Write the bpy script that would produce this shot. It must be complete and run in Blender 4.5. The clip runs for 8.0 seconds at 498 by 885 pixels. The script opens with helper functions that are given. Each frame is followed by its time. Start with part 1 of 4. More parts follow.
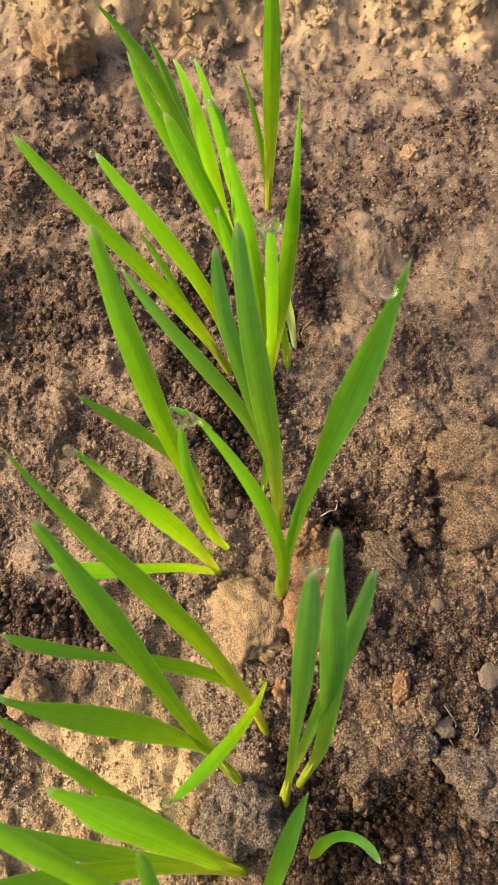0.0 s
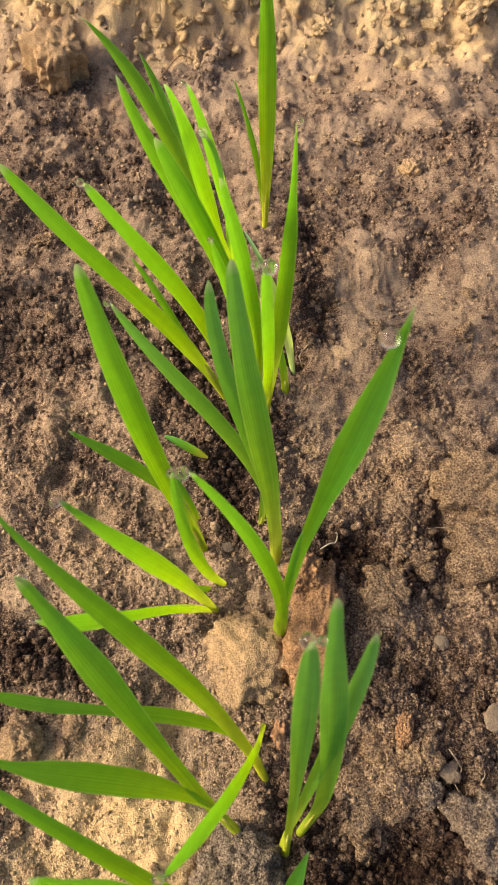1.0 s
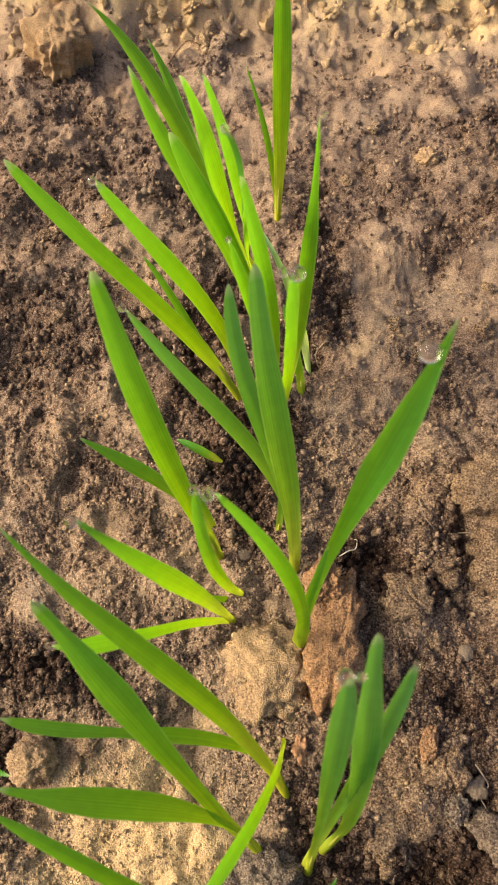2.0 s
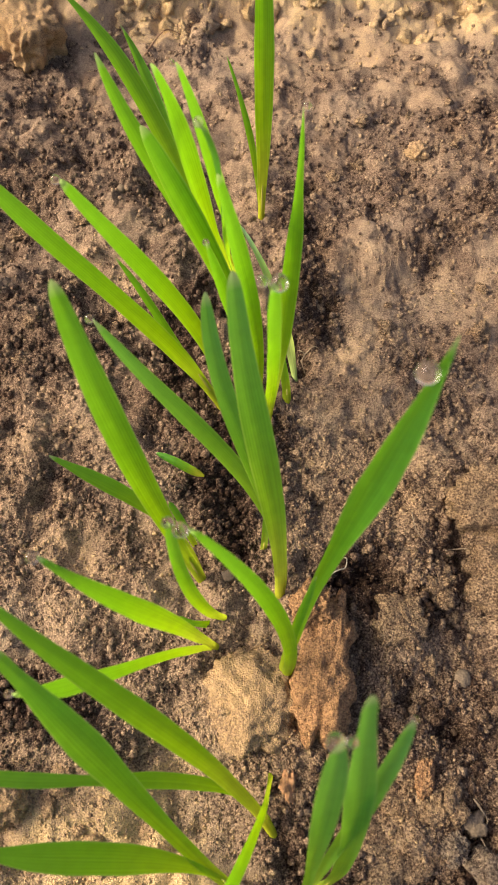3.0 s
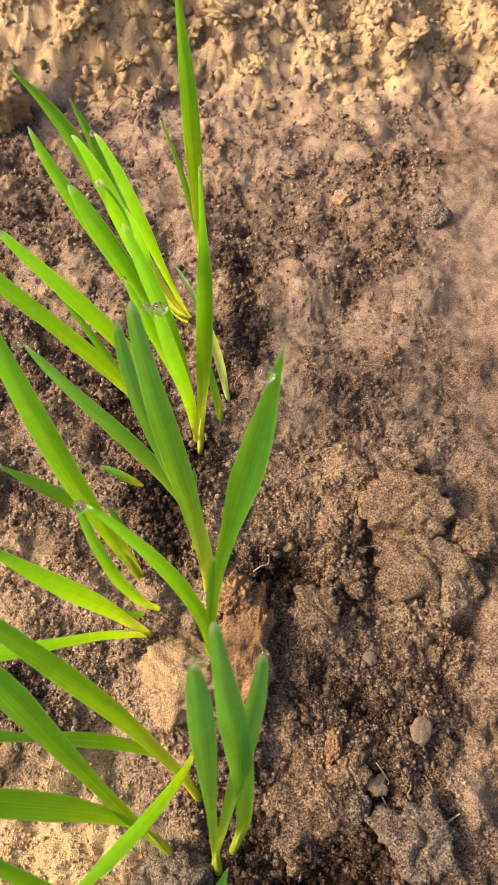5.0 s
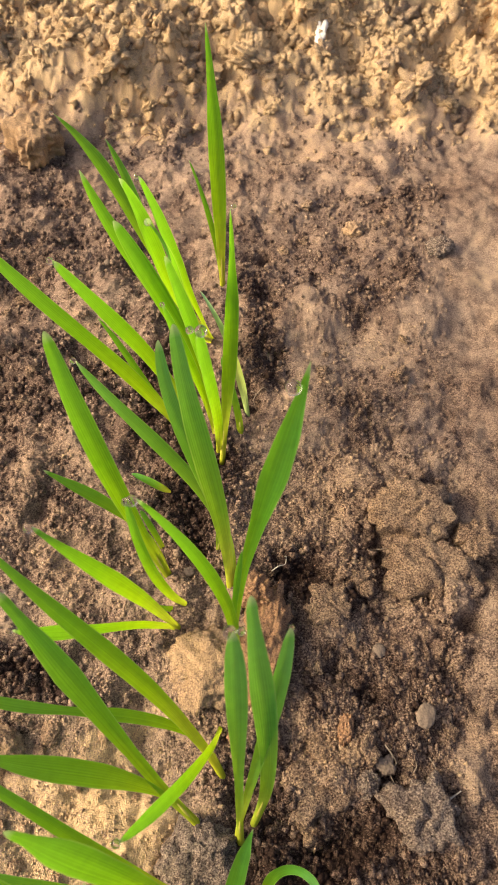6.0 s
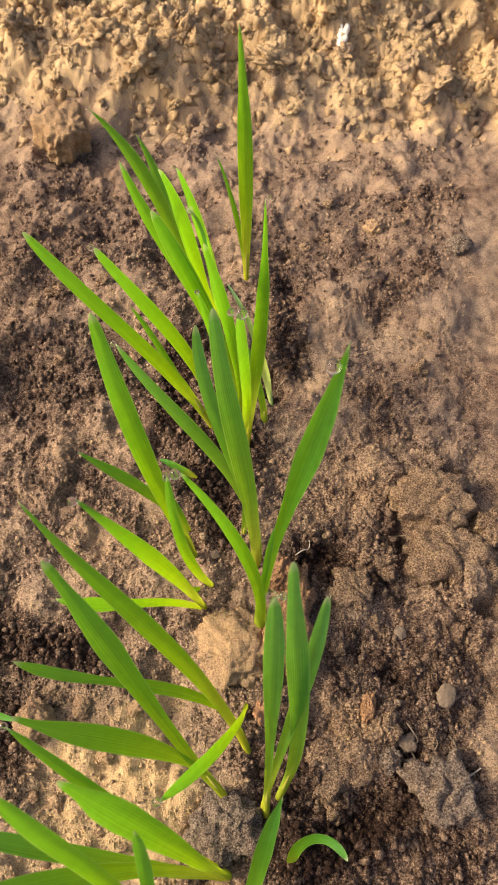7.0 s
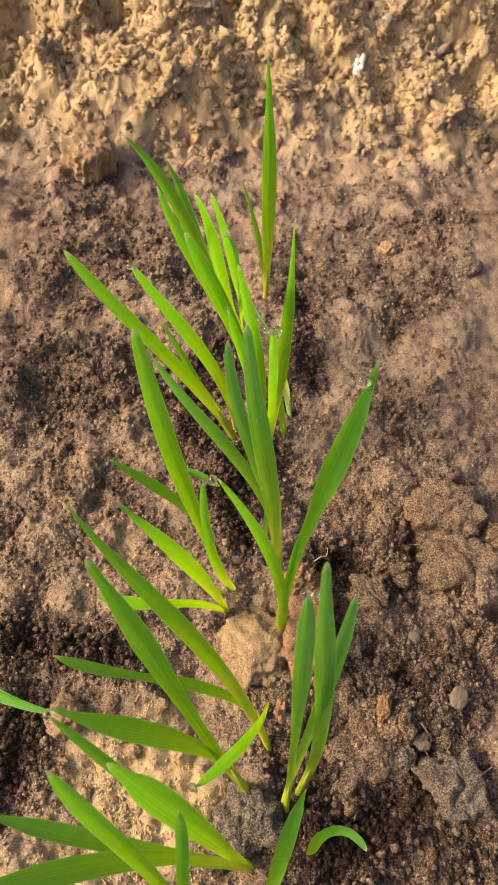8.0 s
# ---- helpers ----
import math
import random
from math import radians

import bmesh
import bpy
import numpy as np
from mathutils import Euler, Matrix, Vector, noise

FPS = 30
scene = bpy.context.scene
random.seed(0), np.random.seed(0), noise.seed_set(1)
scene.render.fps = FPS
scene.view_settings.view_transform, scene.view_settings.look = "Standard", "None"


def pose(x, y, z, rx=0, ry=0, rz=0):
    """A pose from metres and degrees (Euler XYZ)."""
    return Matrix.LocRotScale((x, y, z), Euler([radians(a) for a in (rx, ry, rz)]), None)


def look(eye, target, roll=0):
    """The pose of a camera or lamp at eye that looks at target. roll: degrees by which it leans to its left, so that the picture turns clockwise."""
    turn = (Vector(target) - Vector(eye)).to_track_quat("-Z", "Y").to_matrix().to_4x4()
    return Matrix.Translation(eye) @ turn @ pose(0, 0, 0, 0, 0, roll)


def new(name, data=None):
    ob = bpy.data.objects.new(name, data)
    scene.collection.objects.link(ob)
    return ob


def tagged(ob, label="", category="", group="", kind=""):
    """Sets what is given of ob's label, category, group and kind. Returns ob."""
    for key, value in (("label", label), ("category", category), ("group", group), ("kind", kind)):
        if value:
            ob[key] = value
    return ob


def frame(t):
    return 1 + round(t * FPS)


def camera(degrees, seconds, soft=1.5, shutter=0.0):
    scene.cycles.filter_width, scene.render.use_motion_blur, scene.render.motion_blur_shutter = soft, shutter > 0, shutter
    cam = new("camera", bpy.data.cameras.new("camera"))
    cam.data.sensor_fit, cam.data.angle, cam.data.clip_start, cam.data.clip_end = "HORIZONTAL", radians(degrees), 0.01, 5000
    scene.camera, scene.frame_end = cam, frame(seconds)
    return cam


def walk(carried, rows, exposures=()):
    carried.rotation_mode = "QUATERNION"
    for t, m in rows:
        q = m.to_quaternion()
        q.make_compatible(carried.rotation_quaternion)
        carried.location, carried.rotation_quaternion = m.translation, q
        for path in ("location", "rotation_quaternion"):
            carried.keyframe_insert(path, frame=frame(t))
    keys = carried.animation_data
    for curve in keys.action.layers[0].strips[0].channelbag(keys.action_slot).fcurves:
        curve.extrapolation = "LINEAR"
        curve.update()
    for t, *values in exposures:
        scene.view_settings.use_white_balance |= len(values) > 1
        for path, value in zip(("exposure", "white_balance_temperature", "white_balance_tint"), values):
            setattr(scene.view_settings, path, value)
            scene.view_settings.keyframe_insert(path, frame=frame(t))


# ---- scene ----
cam = camera(38.0, 8.0, soft=1.1)
# a phone's wide aperture, focused on the soil of the furrow
cam.data.dof.use_dof, cam.data.dof.focus_distance, cam.data.dof.aperture_fstop = True, 0.31, 34.0
# seconds; eye in metres; turn in degrees
PATH = [
    (0, 0.0013, 0.0013, 0.2773, 26.841, -0.752, -0.003),
    (0.5, -0.0010, 0.0094, 0.2757, 26.623, -0.786, -0.021),
    (1, 0.0024, 0.0174, 0.2750, 26.643, -0.653, -0.299),
    (1.5, 0.0034, 0.0237, 0.2705, 26.231, -0.356, -0.553),
    (1.7, -0.0008, 0.0250, 0.2700, 25.876, -0.437, -0.442),
    (2.8, -0.0054, 0.0400, 0.2656, 25.011, -0.779, -1.134),
    (3, -0.0011, 0.0417, 0.2580, 25.038, -1.093, -1.290),
    (3.5, 0.0125, 0.0498, 0.2565, 24.317, -0.901, -1.786),
    (4, 0.0245, 0.0427, 0.2595, 23.981, -0.837, -2.177),
    (4.5, 0.0270, 0.0299, 0.2779, 24.895, -0.474, -2.331),
    (4.7, 0.0267, 0.0228, 0.2801, 26.475, -0.635, -2.457),
    (5.8, 0.0203, 0.0023, 0.3055, 29.523, -0.510, -1.828),
    (6, 0.0176, -0.0021, 0.3078, 29.828, -0.598, -1.849),
    (6.5, 0.0155, -0.0075, 0.3088, 29.884, -0.640, -1.583),
    (7, 0.0063, -0.0136, 0.3113, 30.238, -0.822, -1.127),
    (7.5, -0.0005, -0.0217, 0.3205, 31.050, -1.123, -0.861),
    (8, -0.0052, -0.0226, 0.3234, 31.324, -1.337, -0.481),
]
walk(cam, [(t, pose(x, y, z, rx, ry, rz)) for t, x, y, z, rx, ry, rz in PATH], exposures=[(0.0, 0.92, 7250, 10), (3.0, 0.93, 7250, 10), (4.0, 1.06, 7250, 12), (4.7, 1.08, 7250, 13), (6.0, 1.00, 7250, 14), (8.0, 0.86, 7250, 14)])

# ---- light: low morning sun from the side, hazy sky ----
SUN_UP, SUN_AZ = radians(33), radians(-88)
to_sun = Vector((math.cos(SUN_UP) * math.sin(SUN_AZ), math.cos(SUN_UP) * math.cos(SUN_AZ), math.sin(SUN_UP)))
world = bpy.data.worlds.new("sky")
scene.world = world
world.use_nodes = True
wn = world.node_tree
sky = wn.nodes.new("ShaderNodeTexSky")
sky.sky_type, sky.sun_disc, sky.sun_elevation, sky.sun_rotation = "NISHITA", False, SUN_UP, SUN_AZ % (2 * math.pi)
sky.dust_density, sky.air_density = 7.0, 0.75
wn.links.new(sky.outputs["Color"], wn.nodes["Background"].inputs["Color"])
wn.nodes["Background"].inputs["Strength"].default_value = 0.15
sun = new("sun", bpy.data.lights.new("sun", "SUN"))
sun.data.energy, sun.data.angle, sun.data.color = 1.5, radians(12), (0.94, 0.90, 0.62)
sun.matrix_world = look(to_sun * 4, (0, 0, 0))


# ---- numbers that vary over the soil ----
def lattice(ix, iy, seed):
    h = (ix.astype(np.int64) * 374761393 + iy.astype(np.int64) * 668265263 + seed * 974634777) & 0x7FFFFFFF
    h = ((h ^ (h >> 13)) * 1274126177) & 0x7FFFFFFF
    h = ((h ^ (h >> 16)) * 1103515245) & 0x7FFFFFFF
    return (h & 0xFFFFF) / 0xFFFFF


def smooth_noise(x, y, seed):
    """Value noise from -1 to 1 with a period of about one unit."""
    ix, iy = np.floor(x), np.floor(y)
    u, v = x - ix, y - iy
    u, v = u * u * u * (u * (6 * u - 15) + 10), v * v * v * (v * (6 * v - 15) + 10)
    a, b = lattice(ix, iy, seed), lattice(ix + 1, iy, seed)
    c, d = lattice(ix, iy + 1, seed), lattice(ix + 1, iy + 1, seed)
    return 2 * ((a + (b - a) * u) * (1 - v) + (c + (d - c) * u) * v) - 1


def fractal(x, y, size, octaves, seed, fall=0.5):
    out, amp, total = np.zeros_like(x), 1.0, 0.0
    for n in range(octaves):
        ang = 0.6 + 1.7 * n
        ca, sa = math.cos(ang), math.sin(ang)
        out += amp * smooth_noise((ca * x - sa * y) / size + 17.3 * n, (sa * x + ca * y) / size - 9.1 * n, seed + n)
        total, amp, size = total + amp, amp * fall, size / 2.03
    return out / total


def crumbs(x, y, size, seed, keep=0.75, steep=0.5):
    """Domes of random height, one a cell: crumbled soil."""
    x, y = x / size, y / size
    ix, iy, best = np.floor(x), np.floor(y), np.zeros_like(x)
    for dx in (-1, 0, 1):
        for dy in (-1, 0, 1):
            jx, jy = ix + dx, iy + dy
            px, py = jx + lattice(jx, jy, seed), jy + lattice(jx, jy, seed + 1)
            tall = lattice(jx, jy, seed + 2)
            r = 0.35 + 0.5 * tall
            d2 = ((x - px) ** 2 + (y - py) ** 2) / r**2
            dome = np.clip(1 - d2, 0, 1) ** steep * r * (tall < keep)
            best = np.maximum(best, dome)
    return best


PATCHES = []


def soil_patch(x, y, rx, ry, dark):
    """A patch of soil: 0 is pale sand, below 0 sand painted sunlit, 0.2 dry silt, 0.5 brown soil, 0.85 dark crumbly
    humus.
    """
    PATCHES.append((x, y, rx, ry, dark))


soil_patch(-0.100, 0.239, 0.032, 0.026, 0.46)
soil_patch(-0.099, 0.215, 0.022, 0.012, 0.55)
soil_patch(-0.061, 0.208, 0.018, 0.016, 0.56)
soil_patch(-0.084, 0.287, 0.022, 0.018, 0.50)
soil_patch(-0.110, 0.186, 0.016, 0.010, 0.46)
soil_patch(-0.085, 0.163, 0.030, 0.012, 0.28)
soil_patch(-0.105, 0.135, 0.022, 0.020, 0.30)
soil_patch(-0.050, 0.122, 0.022, 0.014, 0.25)
soil_patch(-0.067, 0.149, 0.008, 0.007, 0.50)
soil_patch(-0.034, 0.106, 0.012, 0.010, 0.25)
soil_patch(-0.096, 0.092, 0.022, 0.009, 0.26)
soil_patch(-0.072, 0.071, 0.020, 0.009, 0.86)
soil_patch(-0.094, 0.077, 0.012, 0.008, 0.84)
soil_patch(-0.049, 0.059, 0.016, 0.008, 0.75)
soil_patch(-0.098, 0.023, 0.018, 0.020, 0.88)
# pale sand, lightened further for the sun that falls on it
soil_patch(-0.024, 0.042, 0.020, 0.010, -0.14)
soil_patch(0.000, 0.064, 0.014, 0.012, 0.0)
# near left corner: sand with its sunlit brightness put into the colour
soil_patch(-0.052, 0.003, 0.036, 0.022, -0.30)
soil_patch(-0.043, 0.022, 0.020, 0.012, -0.20)
soil_patch(-0.033, 0.084, 0.010, 0.007, 0.45)
soil_patch(-0.004, -0.007, 0.014, 0.010, 0.50)
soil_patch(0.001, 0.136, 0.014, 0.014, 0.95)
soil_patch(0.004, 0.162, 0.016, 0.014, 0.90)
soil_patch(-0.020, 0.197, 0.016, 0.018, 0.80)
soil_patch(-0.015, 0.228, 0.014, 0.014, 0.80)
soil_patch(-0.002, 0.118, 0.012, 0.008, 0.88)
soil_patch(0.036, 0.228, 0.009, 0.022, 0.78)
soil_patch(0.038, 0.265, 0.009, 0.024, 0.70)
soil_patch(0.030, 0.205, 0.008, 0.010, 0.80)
soil_patch(0.058, 0.222, 0.018, 0.020, 0.12)
soil_patch(0.091, 0.262, 0.012, 0.012, 0.62)
soil_patch(0.130, 0.254, 0.020, 0.016, 0.15)
soil_patch(0.119, 0.294, 0.008, 0.006, 0.65)
soil_patch(0.083, 0.190, 0.016, 0.012, 0.52)
soil_patch(0.105, 0.221, 0.016, 0.010, 0.30)
soil_patch(0.122, 0.205, 0.016, 0.012, 0.28)
soil_patch(0.113, 0.153, 0.008, 0.006, 0.60)
soil_patch(0.103, 0.124, 0.016, 0.014, 0.28)
soil_patch(0.080, 0.115, 0.006, 0.014, 0.70)
soil_patch(0.068, 0.104, 0.010, 0.008, 0.70)
soil_patch(0.047, 0.101, 0.014, 0.012, 1.0)
soil_patch(0.077, 0.143, 0.010, 0.008, 0.42)
soil_patch(0.061, 0.160, 0.014, 0.012, 0.34)
soil_patch(0.039, 0.165, 0.010, 0.014, 0.27)
soil_patch(0.068, 0.303, 0.014, 0.016, 0.48)
soil_patch(0.105, 0.323, 0.014, 0.010, 0.35)
soil_patch(0.138, 0.350, 0.018, 0.010, 0.70)
soil_patch(0.107, 0.339, 0.018, 0.008, 0.60)
soil_patch(0.085, 0.290, 0.012, 0.012, 0.45)
soil_patch(0.069, 0.066, 0.012, 0.012, 0.45)
soil_patch(0.072, 0.055, 0.007, 0.006, 0.80)
soil_patch(0.052, 0.054, 0.010, 0.012, 0.55)
soil_patch(0.052, 0.022, 0.016, 0.013, 0.16)
soil_patch(0.093, 0.059, 0.018, 0.016, 0.44)
soil_patch(0.061, 0.003, 0.014, 0.009, 1.0)
soil_patch(0.038, -0.007, 0.018, 0.012, 0.95)
soil_patch(0.083, -0.007, 0.024, 0.014, 0.60)
soil_patch(0.072, 0.018, 0.008, 0.010, 0.80)
soil_patch(0.030, 0.022, 0.008, 0.014, 0.70)
soil_patch(0.018, 0.020, 0.008, 0.008, 0.60)
soil_patch(0.053, 0.085, 0.012, 0.010, 0.36)
soil_patch(0.095, 0.085, 0.016, 0.012, 0.42)
soil_patch(0.088, 0.030, 0.016, 0.012, 0.52)
soil_patch(-0.044, 0.296, 0.016, 0.014, 0.50)
soil_patch(-0.063, 0.325, 0.020, 0.014, 0.45)
soil_patch(-0.102, 0.361, 0.024, 0.012, 0.42)
soil_patch(-0.123, 0.324, 0.020, 0.016, 0.38)
soil_patch(-0.027, 0.301, 0.014, 0.016, 0.55)
soil_patch(-0.030, 0.260, 0.012, 0.014, 0.45)
soil_patch(0.046, 0.364, 0.034, 0.016, 0.32)
soil_patch(0.000, 0.375, 0.044, 0.018, 0.32)
soil_patch(0.150, 0.395, 0.050, 0.018, 0.30)
soil_patch(0.165, 0.300, 0.020, 0.030, 0.18)


DENTS = []


def dent(x, y, rx, ry, deep):
    """A hollow (deep < 0) or a swelling (deep > 0) of the soil."""
    DENTS.append((x, y, rx, ry, deep))


dent(0.040, 0.304, 0.0042, 0.0044, -0.0090)
dent(0.061, 0.001, 0.0102, 0.0051, -0.0070)
dent(0.076, 0.023, 0.0052, 0.0066, -0.0060)
dent(0.110, 0.111, 0.0044, 0.0017, -0.0070)
dent(0.104, 0.095, 0.0048, 0.0019, -0.0060)
dent(0.085, 0.121, 0.0025, 0.0091, -0.0070)
dent(0.090, 0.108, 0.0024, 0.0073, -0.0060)
dent(0.118, 0.083, 0.0058, 0.0038, -0.0090)
dent(-0.072, 0.141, 0.0050, 0.0070, -0.0060)
dent(0.112, 0.127, 0.0211, 0.0156, 0.0070)
dent(0.049, 0.020, 0.0141, 0.0099, 0.0050)
dent(0.072, 0.055, 0.0055, 0.0044, -0.0060)
dent(0.048, 0.106, 0.0113, 0.0087, -0.0050)
dent(-0.076, 0.077, 0.0203, 0.0078, -0.0030)
dent(0.005, 0.066, 0.0139, 0.0102, 0.0050)
dent(-0.120, 0.259, 0.0195, 0.0109, -0.0040)
dent(-0.125, 0.211, 0.0092, 0.0115, 0.0060)
dent(-0.069, 0.315, 0.0140, 0.0099, -0.0050)
dent(-0.045, 0.316, 0.0141, 0.0125, 0.0040)
dent(-0.025, 0.261, 0.0132, 0.0132, 0.0040)
dent(0.088, 0.237, 0.0195, 0.0167, -0.0040)
dent(0.125, 0.262, 0.0169, 0.0179, 0.0040)
dent(0.038, 0.261, 0.0067, 0.0178, -0.0050)
dent(0.066, 0.205, 0.0156, 0.0115, 0.0030)
dent(0.148, 0.366, 0.0229, 0.0113, -0.0060)
dent(0.162, 0.426, 0.0162, 0.0102, 0.0050)
dent(0.189, 0.486, 0.0130, 0.0218, -0.0080)
dent(0.120, 0.513, 0.0097, 0.0307, -0.0080)
dent(0.067, 0.393, 0.0194, 0.0095, -0.0080)
dent(0.006, 0.461, 0.0124, 0.0136, -0.0100)
dent(-0.101, 0.553, 0.0178, 0.0161, -0.0100)
dent(-0.156, 0.505, 0.0127, 0.0223, -0.0100)


def step(a, b, v):
    u = np.clip((v - a) / (b - a), 0, 1)
    return u * u * (3 - 2 * u)


def plates_at(x, y):
    """Low domes of dried silt, which stay paler than the crumbly seams between them."""
    lx, ly = x + 0.006 * fractal(x, y, 0.012, 4, 49, 0.6), y + 0.006 * fractal(x, y, 0.012, 4, 50, 0.6)
    return crumbs(lx, ly, 0.023, 48, 0.75, 1.0)


def humus_and_sun_at(x, y):
    wx = x + 0.013 * fractal(x, y, 0.03, 4, 71, 0.65)
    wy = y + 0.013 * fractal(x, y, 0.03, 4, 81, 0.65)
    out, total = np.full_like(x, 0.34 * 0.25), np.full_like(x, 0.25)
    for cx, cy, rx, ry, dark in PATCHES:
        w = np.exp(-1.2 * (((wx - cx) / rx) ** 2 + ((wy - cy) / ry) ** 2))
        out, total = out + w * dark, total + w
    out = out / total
    out += 0.08 - 0.27 * plates_at(x, y)
    broken = fractal(x, y, 0.010, 4, 97, 0.75)
    out += 0.08 * fractal(x, y, 0.05, 4, 91) + (0.06 + 0.22 * np.clip(out, 0, 1)) * broken + 0.12 * fractal(x, y, 0.004, 3, 95, 0.8)
    # the bank is coloured paler in place of stronger sun on it
    return out - 0.50 * step(0.375, 0.46, wy)


def grit_at(x, y, humus):
    """How coarse and speckled the soil is, against smooth dried silt."""
    return np.clip(0.10 + 0.95 * (humus - 0.22) + 0.55 * (1 - step(0.10, 0.26, y)) + 0.35 * fractal(x, y, 0.03, 3, 99) - 0.25 * step(0.28, 0.37, y), 0, 1)


def ground_height(x, y):
    humus = np.clip(humus_and_sun_at(x, y), 0, 1)
    bank = step(0.385, 0.47, y + 0.03 * fractal(x, y, 0.12, 3, 11))
    slope = np.clip(y - 0.40 + 0.02 * fractal(x, y, 0.1, 2, 13), 0, 0.32)
    h = 0.58 * slope * step(0.39, 0.45, y)
    h += 0.006 * fractal(x, y, 0.07, 3, 21) + 0.0032 * fractal(x, y, 0.018, 3, 31, 0.5)
    grit = grit_at(x, y, humus)
    loose = 0.30 - 0.20 * step(0.12, 0.24, y) + 0.70 * np.clip(humus * 1.6 - 0.35, 0, 1)
    kx, ky = x + 0.0012 * fractal(x, y, 0.003, 2, 43), y + 0.0012 * fractal(x, y, 0.003, 2, 44)
    lx, ly = x + 0.005 * fractal(x, y, 0.01, 3, 49), y + 0.005 * fractal(x, y, 0.01, 3, 50)
    # plates of crust with worn edges, and clumps between them
    settled = 1 - 0.65 * step(0.12, 0.21, y) * step(0.03, 0.07, x)
    h += settled * 0.0030 * np.tanh(4.5 * fractal(x, y, 0.034, 4, 46, 0.6))
    clumped = step(-0.2, 0.5, fractal(x, y, 0.05, 2, 47))
    h += (0.4 + 0.6 * clumped) * 0.006 * plates_at(x, y)
    h += settled * (0.2 + 0.8 * clumped) * 0.0045 * crumbs(lx, ly, 0.012, 55, 0.4, 0.7)
    h += loose * (0.0026 * crumbs(kx, ky, 0.010, 41, 0.4, 0.8) + 0.0013 * crumbs(kx, ky, 0.0046, 45, 0.35, 0.7))
    h += (0.06 + 0.94 * np.clip(np.maximum(1.3 * loose - 0.2, 1.2 * grit - 0.3), 0, 1)) * (0.0009 * crumbs(kx, ky, 0.0022, 51, 0.5, 0.6) + 0.0019 * fractal(kx, ky, 0.0040, 3, 57, 0.85))
    h -= (0.08 + 0.92 * np.clip(1.5 * humus - 0.25, 0, 1)) * 0.0033 * step(0.12, 0.45, fractal(kx, ky, 0.0085, 4, 58, 0.65))
    h += 0.0016 * (1 - np.abs(fractal(x, y, 0.011, 3, 53, 0.6)) * 2) * loose
    wx, wy = x + 0.010 * fractal(x, y, 0.016, 4, 61, 0.65), y + 0.010 * fractal(x, y, 0.016, 4, 63, 0.65)
    h += bank * (0.015 * crumbs(wx, wy, 0.036, 65, 0.55) + 0.006 * crumbs(wx, wy, 0.018, 67, 0.6, 0.8) + 0.002 * crumbs(wx, wy, 0.0075, 69, 0.7, 0.8))
    h += bank * (0.016 * fractal(x, y, 0.045, 4, 73, 0.6) - 0.030 * crumbs(wx + 0.3, wy, 0.034, 75, 0.5, 1.2))
    for cx, cy, rx, ry, deep in DENTS:
        h += deep * np.exp(-((((x - cx) / rx) ** 2 + ((y - cy) / ry) ** 2) ** 1.5))
    return h - 0.0050 - 0.004 * bank


# ---- materials ----
def material(name):
    m = bpy.data.materials.new(name)
    m.use_nodes = True
    nodes, links = m.node_tree.nodes, m.node_tree.links
    return m, nodes, links, nodes["Principled BSDF"]


def ramp(nodes, stops):
    r = nodes.new("ShaderNodeValToRGB")
    els = r.color_ramp.elements
    while len(els) < len(stops):
        els.new(0.5)
    for e, (at, c) in zip(els, stops):
        e.position, e.color = at, (*c, 1)
    return r


def tex(nodes, links, kind, scale, coord, **inputs):
    n = nodes.new(kind)
    n.inputs["Scale"].default_value = scale
    for k, v in inputs.items():
        n.inputs[k].default_value = v
    links.new(coord, n.inputs["Vector"])
    return n


def mixed(nodes, links, kind, fac, a, b):
    n = nodes.new("ShaderNodeMix")
    n.data_type, n.blend_type = "RGBA", kind
    for value, slot in ((fac, n.inputs[0]), (a, n.inputs[6]), (b, n.inputs[7])):
        if isinstance(value, (int, float)):
            slot.default_value = value
        elif isinstance(value, tuple):
            slot.default_value = (*value, 1)
        else:
            links.new(value, slot)
    return n.outputs[2]


def math_node(nodes, links, op, a, b):
    n = nodes.new("ShaderNodeMath")
    n.operation = op
    for value, slot in ((a, n.inputs[0]), (b, n.inputs[1])):
        if isinstance(value, (int, float)):
            slot.default_value = value
        else:
            links.new(value, slot)
    return n.outputs[0]


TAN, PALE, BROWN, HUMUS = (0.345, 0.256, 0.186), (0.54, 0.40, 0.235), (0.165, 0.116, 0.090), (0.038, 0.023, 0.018)


